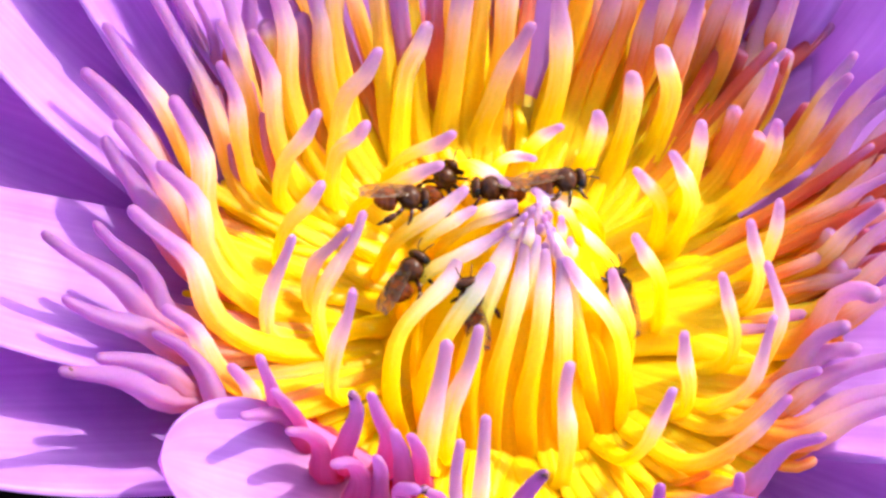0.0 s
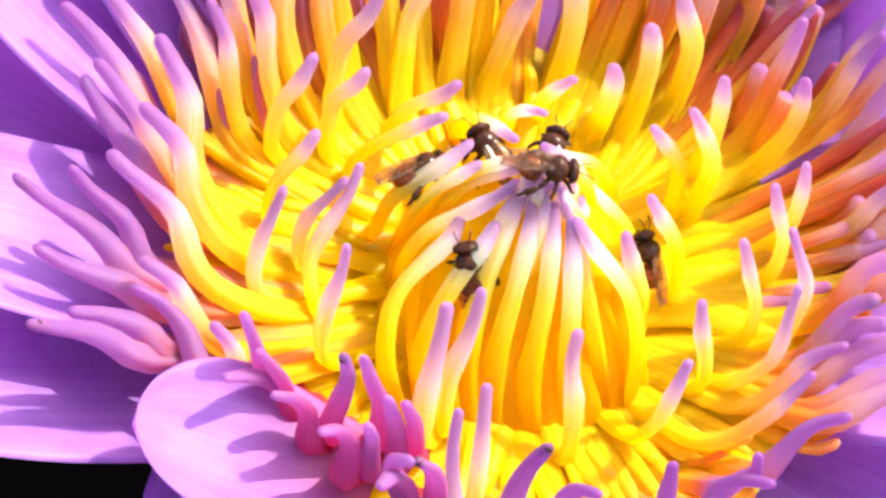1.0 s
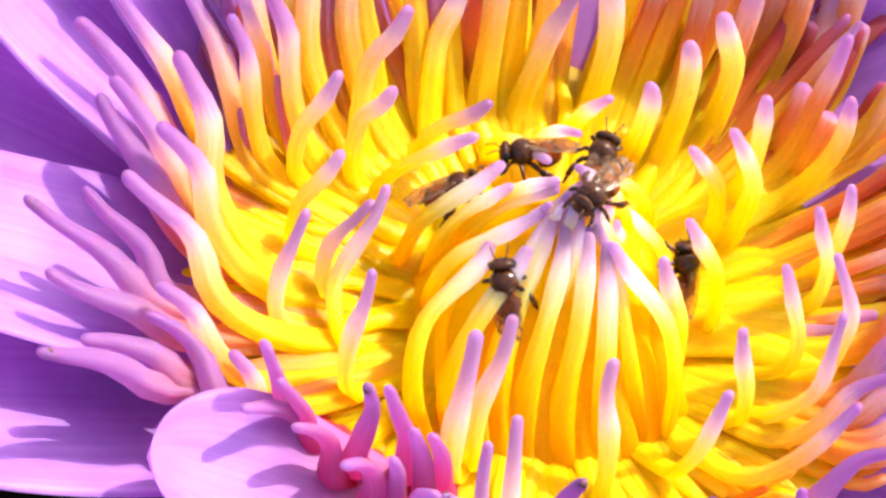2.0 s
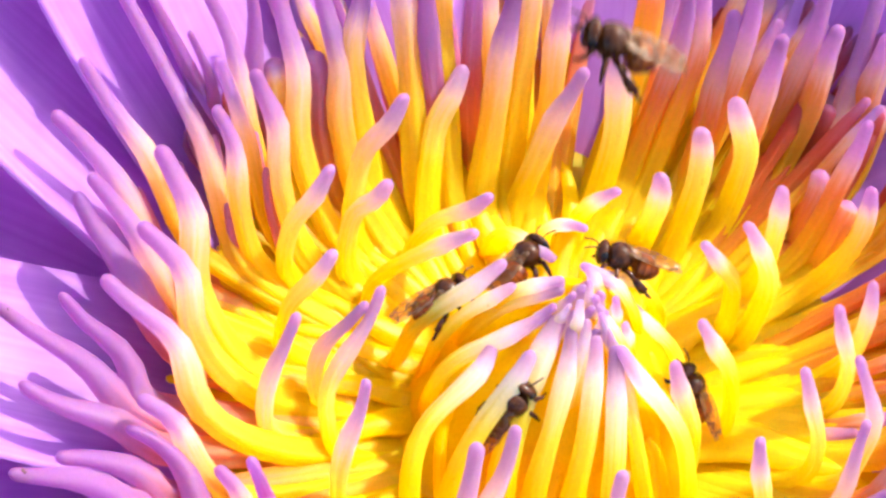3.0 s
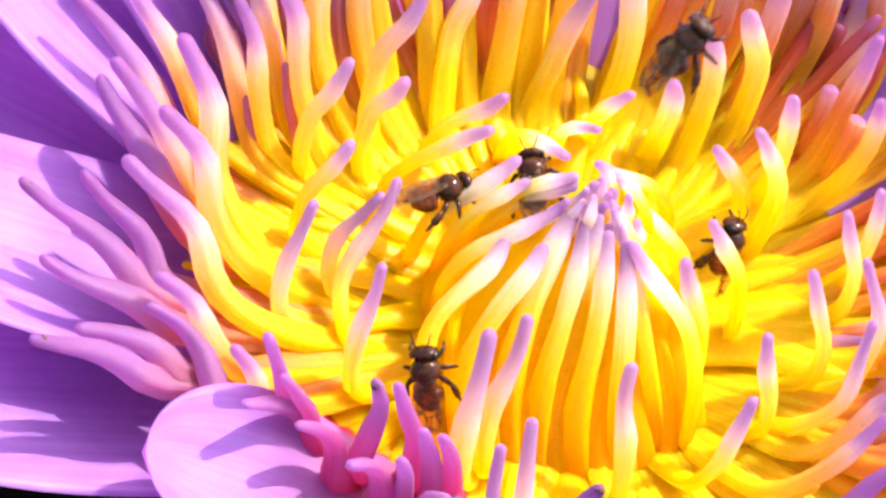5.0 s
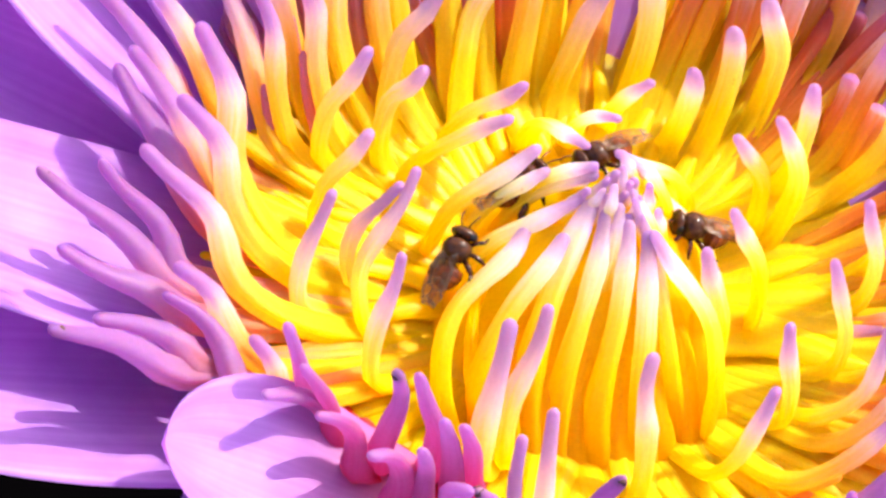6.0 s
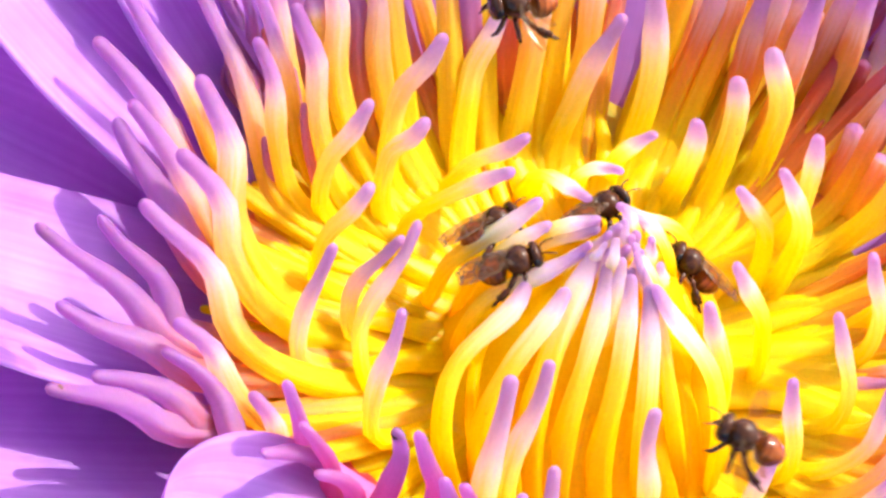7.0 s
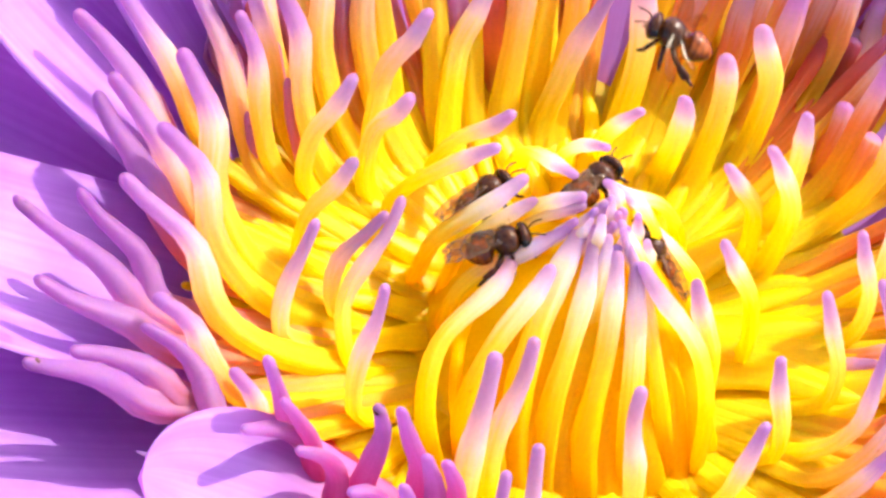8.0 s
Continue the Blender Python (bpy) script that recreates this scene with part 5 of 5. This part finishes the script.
def motions():
    walk(dome_bee, [
        (0, pose(-0.00369, -0.00600, 0.01047, -31, -38, 128)),
        (0.5, pose(-0.00385, -0.00666, 0.01047, -34, -48, 125)),
        (1, pose(-0.00400, -0.00655, 0.01048, -38, -49, 133)),
        (2.5, pose(-0.00352, -0.00611, 0.01135, -28, -42, 119)),
        (3, pose(-0.00309, -0.00656, 0.01037, 1, -49, 63)),
        (3.5, pose(-0.00208, -0.00935, 0.00907, -37, -49, 142)),
        (4, pose(-0.00028, -0.01236, 0.00865, -57, -57, -176)),
        (4.5, pose(-0.00188, -0.01132, 0.00812, -36, -7, -172)),
        (4.7, pose(-0.00459, -0.01554, 0.00902, -42, -39, 155)),
        (5.8, pose(-0.00990, -0.00681, 0.00940, -38, -47, 104)),
        (6, pose(-0.00941, -0.00563, 0.00960, -28, -35, 83)),
        (6.5, pose(-0.00618, -0.00266, 0.01181, -1, -23, 28)),
        (7, pose(-0.00652, -0.00222, 0.01181, -4, -28, 30)),
        (7.5, pose(-0.00669, -0.00288, 0.01181, -0, -27, 26)),
        (8, pose(-0.00626, -0.00243, 0.01181, -3, -25, 29)),
    ])
    walk(crest_bee, [
        (0, pose(-0.00878, -0.00406, 0.00920, -27, -28, 73)),
        (0.5, pose(-0.00630, -0.00152, 0.01160, -19, -15, 58)),
        (0.8, pose(-0.00470, 0.00030, 0.01380, -15, -10, 41)),
        (1, pose(0.00005, -0.00029, 0.01630, 1, -5, 10)),
        (1.2, pose(0.00026, 0.00140, 0.01600, -6, -0, 13)),
        (1.6, pose(0.00137, 0.00024, 0.01570, -4, 7, -31)),
        (1.8, pose(0.00079, 0.00000, 0.01575, -5, 1, -73)),
        (2, pose(0.00022, -0.00023, 0.01580, -1, -5, -115)),
        (2.3, pose(-0.00046, -0.00126, 0.01630, -5, -6, -162)),
        (2.5, pose(0.00091, -0.00160, 0.01638, -8, -3, -169)),
        (2.7, pose(0.00165, -0.00661, 0.01740, -27, 12, -145)),
        (2.9, pose(-0.00200, -0.01165, 0.03720, -0, -24, -175)),
        (3, pose(-0.00540, -0.01106, 0.05120, 0, -19, -171)),
        (3.2, pose(-0.00902, -0.00541, 0.05920, 0, -21, -173)),
        (8, pose(-0.01599, 0.00881, 0.05920, 0, -20, -163)),
    ])
    walk(brown_bee, [
        (0, pose(-0.01052, 0.00141, 0.01097, -17, -0, 20)),
        (0.5, pose(-0.00858, 0.00188, 0.00957, -30, -14, 51)),
        (1, pose(-0.00902, 0.00124, 0.01008, -26, -12, 42)),
        (2.5, pose(-0.00879, 0.00206, 0.00956, -28, -16, 43)),
        (3, pose(-0.00945, 0.00099, 0.00956, -28, -18, 49)),
        (3.5, pose(-0.00938, 0.00101, 0.00936, -29, -22, 52)),
        (4, pose(-0.00964, 0.00148, 0.00936, -34, -19, 65)),
        (4.5, pose(-0.00942, 0.00142, 0.01027, -27, -7, 42)),
        (4.7, pose(-0.01074, -0.00006, 0.01028, -22, -8, 41)),
        (5.8, pose(-0.00690, 0.00098, 0.01061, -23, -15, 51)),
        (6, pose(-0.00647, 0.00144, 0.01061, -24, -17, 54)),
        (6.5, pose(-0.00872, 0.00231, 0.01061, -30, -16, 48)),
        (7, pose(-0.00869, 0.00140, 0.01059, -27, -18, 45)),
        (7.5, pose(-0.00784, 0.00229, 0.01060, -28, -16, 48)),
        (8, pose(-0.00836, 0.00247, 0.01040, -31, -20, 53)),
    ])
    walk(rear_bee, [
        (0, pose(-0.00446, 0.00384, 0.01195, 20, -0, -168)),
        (0.5, pose(-0.00434, 0.00438, 0.01195, 21, -0, -169)),
        (0.7333, pose(-0.00484, 0.00400, 0.01186, 6, -1, 163)),
        (1, pose(-0.00534, 0.00362, 0.01176, -8, -9, 135)),
        (1.733, pose(-0.00529, 0.00451, 0.01171, 8, 7, 174)),
        (2.5, pose(-0.00524, 0.00538, 0.01165, 31, 8, -143)),
        (2.667, pose(-0.00516, 0.00509, 0.01168, 9, 23, 167)),
        (2.833, pose(-0.00507, 0.00479, 0.01172, -17, 16, 114)),
        (3, pose(-0.00499, 0.00449, 0.01175, -28, -8, 69)),
        (3.5, pose(-0.00475, 0.00345, 0.01185, -27, -23, 65)),
        (4, pose(-0.00489, 0.00319, 0.01155, -27, -21, 62)),
        (4.5, pose(-0.00500, 0.00241, 0.01185, -27, -26, 84)),
        (4.7, pose(-0.00621, 0.00187, 0.01186, -33, -30, 85)),
        (5.067, pose(-0.00494, 0.00279, 0.01189, -23, -8, 120)),
        (5.433, pose(-0.00367, 0.00370, 0.01194, -2, 4, 158)),
        (5.8, pose(-0.00240, 0.00460, 0.01198, 21, -0, -162)),
        (6, pose(-0.00246, 0.00415, 0.01197, 20, -0, -136)),
        (6.167, pose(-0.00216, 0.00459, 0.01207, 7, 14, 168)),
        (6.333, pose(-0.00187, 0.00503, 0.01217, -12, 11, 110)),
        (6.5, pose(-0.00157, 0.00547, 0.01228, -20, -6, 55)),
        (7, pose(-0.00194, 0.00447, 0.01227, -19, -9, 56)),
        (7.5, pose(-0.00198, 0.00497, 0.01227, -21, -8, 49)),
        (8, pose(-0.00159, 0.00515, 0.01227, -17, -8, 66)),
    ])
    walk(resting_bee, [
        (0, pose(0.00108, 0.00496, 0.01430, -20, -9, 24)),
        (0.2667, pose(0.00120, 0.00468, 0.01380, -8, -4, 54)),
        (0.5, pose(0.00132, 0.00441, 0.01330, 4, -6, 84)),
        (1, pose(-0.00049, 0.00454, 0.01280, -5, -8, 84)),
        (2.5, pose(0.00067, 0.00568, 0.01410, 2, -22, 87)),
        (2.733, pose(0.00083, 0.00541, 0.01395, 9, -10, 135)),
        (3, pose(0.00100, 0.00513, 0.01380, 23, -7, -176)),
        (3.5, pose(0.00068, 0.00435, 0.01380, 19, -6, -167)),
        (4, pose(0.00067, 0.00449, 0.01380, 20, -6, -170)),
        (4.5, pose(-0.00028, 0.00434, 0.01380, 20, -6, -168)),
        (4.7, pose(-0.00162, 0.00407, 0.01380, 20, -6, -167)),
        (4.8, pose(-0.00081, 0.00226, 0.02020, -4, -15, 151)),
        (4.9, pose(-0.00000, 0.00044, 0.02660, -16, -38, 110)),
        (5, pose(0.00080, -0.00138, 0.03300, 0, -61, 51)),
        (5.3, pose(0.00994, -0.00133, 0.04920, 0, -22, 67)),
        (8, pose(0.02084, 0.02018, 0.04920, 0, -22, 62)),
    ])
    walk(side_bee, [
        (0, pose(0.00781, 0.00063, 0.00834, 28, -38, 128)),
        (0.5, pose(0.00927, -0.00161, 0.00834, 34, -55, 113)),
        (1, pose(0.00885, 0.00119, 0.00834, 33, -38, 126)),
        (1.2, pose(0.00877, 0.00161, 0.00834, 37, -46, 122)),
        (2.3, pose(0.00859, 0.00259, 0.00834, 46, -42, 102)),
        (2.5, pose(0.00946, 0.00157, 0.00834, 46, -42, 98)),
        (3, pose(0.00844, 0.00062, 0.00824, 19, -46, 150)),
        (3.5, pose(0.00699, 0.00384, 0.00884, 24, -36, 163)),
        (4, pose(0.00727, 0.00311, 0.00884, 18, -35, 167)),
        (4.267, pose(0.00887, 0.00379, 0.00904, 35, -50, 118)),
        (4.5, pose(0.01046, 0.00446, 0.00925, 65, -49, 57)),
        (4.7, pose(0.01044, 0.00513, 0.00924, 81, -54, 55)),
        (5.267, pose(0.00799, 0.00353, 0.00975, 13, -54, 151)),
        (5.8, pose(0.00550, 0.00166, 0.01055, -1, -18, -160)),
        (6, pose(0.00541, 0.00216, 0.01055, 4, -16, -166)),
        (6.5, pose(0.00532, 0.00275, 0.01035, 13, -22, 178)),
        (7, pose(0.00478, 0.00379, 0.01015, 19, -29, 173)),
        (7.5, pose(0.00457, 0.00306, 0.01061, 21, -30, 165)),
        (8, pose(0.00320, 0.00187, 0.01071, 18, -37, 156)),
    ])
    walk(darting_bee, [
        (0, pose(0.00617, -0.06286, 0.04000, 0, -0, 169)),
        (3, pose(0.00114, -0.03863, 0.03000, 0, -0, 175)),
        (3.3, pose(0.00395, -0.01856, 0.01920, 0, -36, 155)),
        (3.5, pose(0.00369, -0.01580, 0.01800, 0, -0, 173)),
        (3.7, pose(0.01562, -0.01138, 0.01960, 0, -17, -177)),
        (3.9, pose(0.01888, -0.00458, 0.01960, 0, -17, 165)),
        (4, pose(0.00740, -0.00463, 0.01960, 0, -11, -177)),
        (4.1, pose(-0.00721, -0.00872, 0.01960, 0, -18, 154)),
        (4.3, pose(-0.01494, -0.01187, 0.02120, 0, -34, 150)),
        (4.5, pose(-0.00668, 0.00313, 0.01920, 0, -22, -178)),
        (4.7, pose(0.00195, 0.00605, 0.02160, 0, -13, -161)),
        (5, pose(0.01077, 0.01882, 0.03000, 0, -0, 168)),
        (5.5, pose(0.02204, 0.04516, 0.04000, 0, -0, 167)),
        (8, pose(0.02080, 0.05906, 0.04000, 0, -0, 166)),
    ])
    walk(large_near_bee, [
        (0, pose(-0.03382, 0.05487, 0.05000, 0, -0, -153)),
        (4, pose(-0.01563, 0.01630, 0.04000, 0, -0, -170)),
        (4.3, pose(-0.00714, 0.00229, 0.03600, 0, -0, -152)),
        (4.5, pose(0.00346, -0.00532, 0.03800, -0, 0, -149)),
        (4.7, pose(0.00923, -0.00870, 0.03800, 0, -0, -150)),
        (5, pose(0.02109, -0.01224, 0.04000, 0, 0, -148)),
        (5.5, pose(0.03847, -0.01360, 0.04500, 0, -0, -149)),
        (8, pose(0.03814, -0.01198, 0.04500, 0, 0, -149)),
    ])
    walk(passing_bee, [
        (0, pose(0.01076, 0.06576, 0.04000, 0, -0, 171)),
        (2, pose(0.00286, 0.02701, 0.04000, 0, -0, 174)),
        (2.3, pose(0.00157, 0.00423, 0.02460, 0, -12, -156)),
        (2.45, pose(0.00648, 0.01664, 0.03460, 0, -13, 175)),
        (2.8, pose(0.01705, 0.05158, 0.04000, 0, 0, 158)),
        (8, pose(0.01276, 0.05410, 0.04000, 0, -0, 159)),
    ])
    walk(leaving_bee, [
        (0, pose(-0.00813, 0.00738, 0.00703, 0, -25, 67)),
        (0.2, pose(-0.00791, 0.00363, 0.01260, 0, -21, 64)),
        (0.2333, pose(-0.00931, -0.00059, 0.01547, 4, -25, 103)),
        (0.2667, pose(-0.01071, -0.00480, 0.01833, 4, -31, 145)),
        (0.3, pose(-0.01211, -0.00901, 0.02120, 0, -36, -171)),
        (0.4, pose(-0.01517, -0.00877, 0.02520, 0, -25, -165)),
        (0.5, pose(-0.02063, -0.00372, 0.02920, 0, -28, 171)),
        (0.6, pose(-0.02759, 0.00034, 0.03120, 0, -29, 172)),
        (1.2, pose(-0.09873, 0.09718, 0.05920, 0, -29, -175)),
        (8, pose(-0.14519, 0.19935, 0.05920, 0, -23, -176)),
    ])
    walk(circling_bee, [
        (0, pose(0.00259, 0.08921, 0.04000, 0, -0, -153)),
        (5.6, pose(-0.00779, 0.04207, 0.03500, 0, -0, 175)),
        (6.05, pose(-0.00544, 0.01481, 0.03000, 0, -0, -168)),
        (6.2, pose(-0.00482, -0.00281, 0.02500, 0, -0, -153)),
        (6.4, pose(-0.00599, -0.00199, 0.02500, 0, -0, -142)),
        (6.5, pose(-0.00673, -0.00082, 0.02500, -0, 0, -137)),
        (6.533, pose(-0.00053, 0.00189, 0.02550, -0, 0, -171)),
        (6.6, pose(0.00567, 0.00460, 0.02600, 0, -0, 155)),
        (6.8, pose(0.01433, -0.00707, 0.02400, 0, 0, 170)),
        (7, pose(0.00918, -0.01714, 0.02160, 0, -12, 178)),
        (7.1, pose(0.00340, -0.01786, 0.02060, 0, -13, 170)),
        (7.2, pose(0.00453, -0.01183, 0.01960, -0, -13, 165)),
        (7.3, pose(0.00564, -0.00869, 0.01860, 0, -12, 166)),
        (7.4, pose(0.00360, -0.00645, 0.01760, 0, -13, 176)),
        (7.5, pose(0.00251, -0.00069, 0.01610, 0, -12, 173)),
        (7.6, pose(-0.00489, 0.00084, 0.02160, 0, -13, -160)),
        (7.7, pose(-0.00578, 0.00186, 0.02360, 0, -12, -168)),
        (7.8, pose(-0.00408, 0.00136, 0.02460, 0, -13, -155)),
        (7.9, pose(-0.00691, 0.00254, 0.02760, 0, -13, -154)),
        (8, pose(-0.00853, 0.00931, 0.03120, 0, -27, -177)),
    ])
    walk(hovering_bee, [
        (0, pose(0.05177, 0.04089, 0.04000, 0, -0, -157)),
        (6.3, pose(0.02516, -0.00225, 0.04000, 0, -0, -144)),
        (6.5, pose(0.01810, -0.00217, 0.03000, -0, -0, -144)),
        (6.6, pose(0.00423, -0.00254, 0.02400, 0, 0, -134)),
        (6.8, pose(-0.00612, -0.00279, 0.02800, 0, 0, -142)),
        (7, pose(-0.01224, 0.00258, 0.03000, 0, -0, -148)),
        (7.2, pose(-0.01055, 0.00712, 0.03000, -0, 0, -135)),
        (7.4, pose(-0.00156, 0.00007, 0.02800, 0, -0, -158)),
        (7.5, pose(0.00969, -0.01023, 0.03400, 0, -0, -161)),
        (7.6, pose(0.01060, -0.01431, 0.03200, 0, -0, -178)),
        (7.7, pose(0.00183, -0.00780, 0.02160, 0, -12, -177)),
        (7.8, pose(-0.00139, -0.00268, 0.02060, 0, -14, 178)),
        (7.9, pose(0.00092, 0.00294, 0.02360, -0, -12, 174)),
        (8, pose(-0.00070, 0.00695, 0.02560, 0, -11, -179)),
    ])


motions()
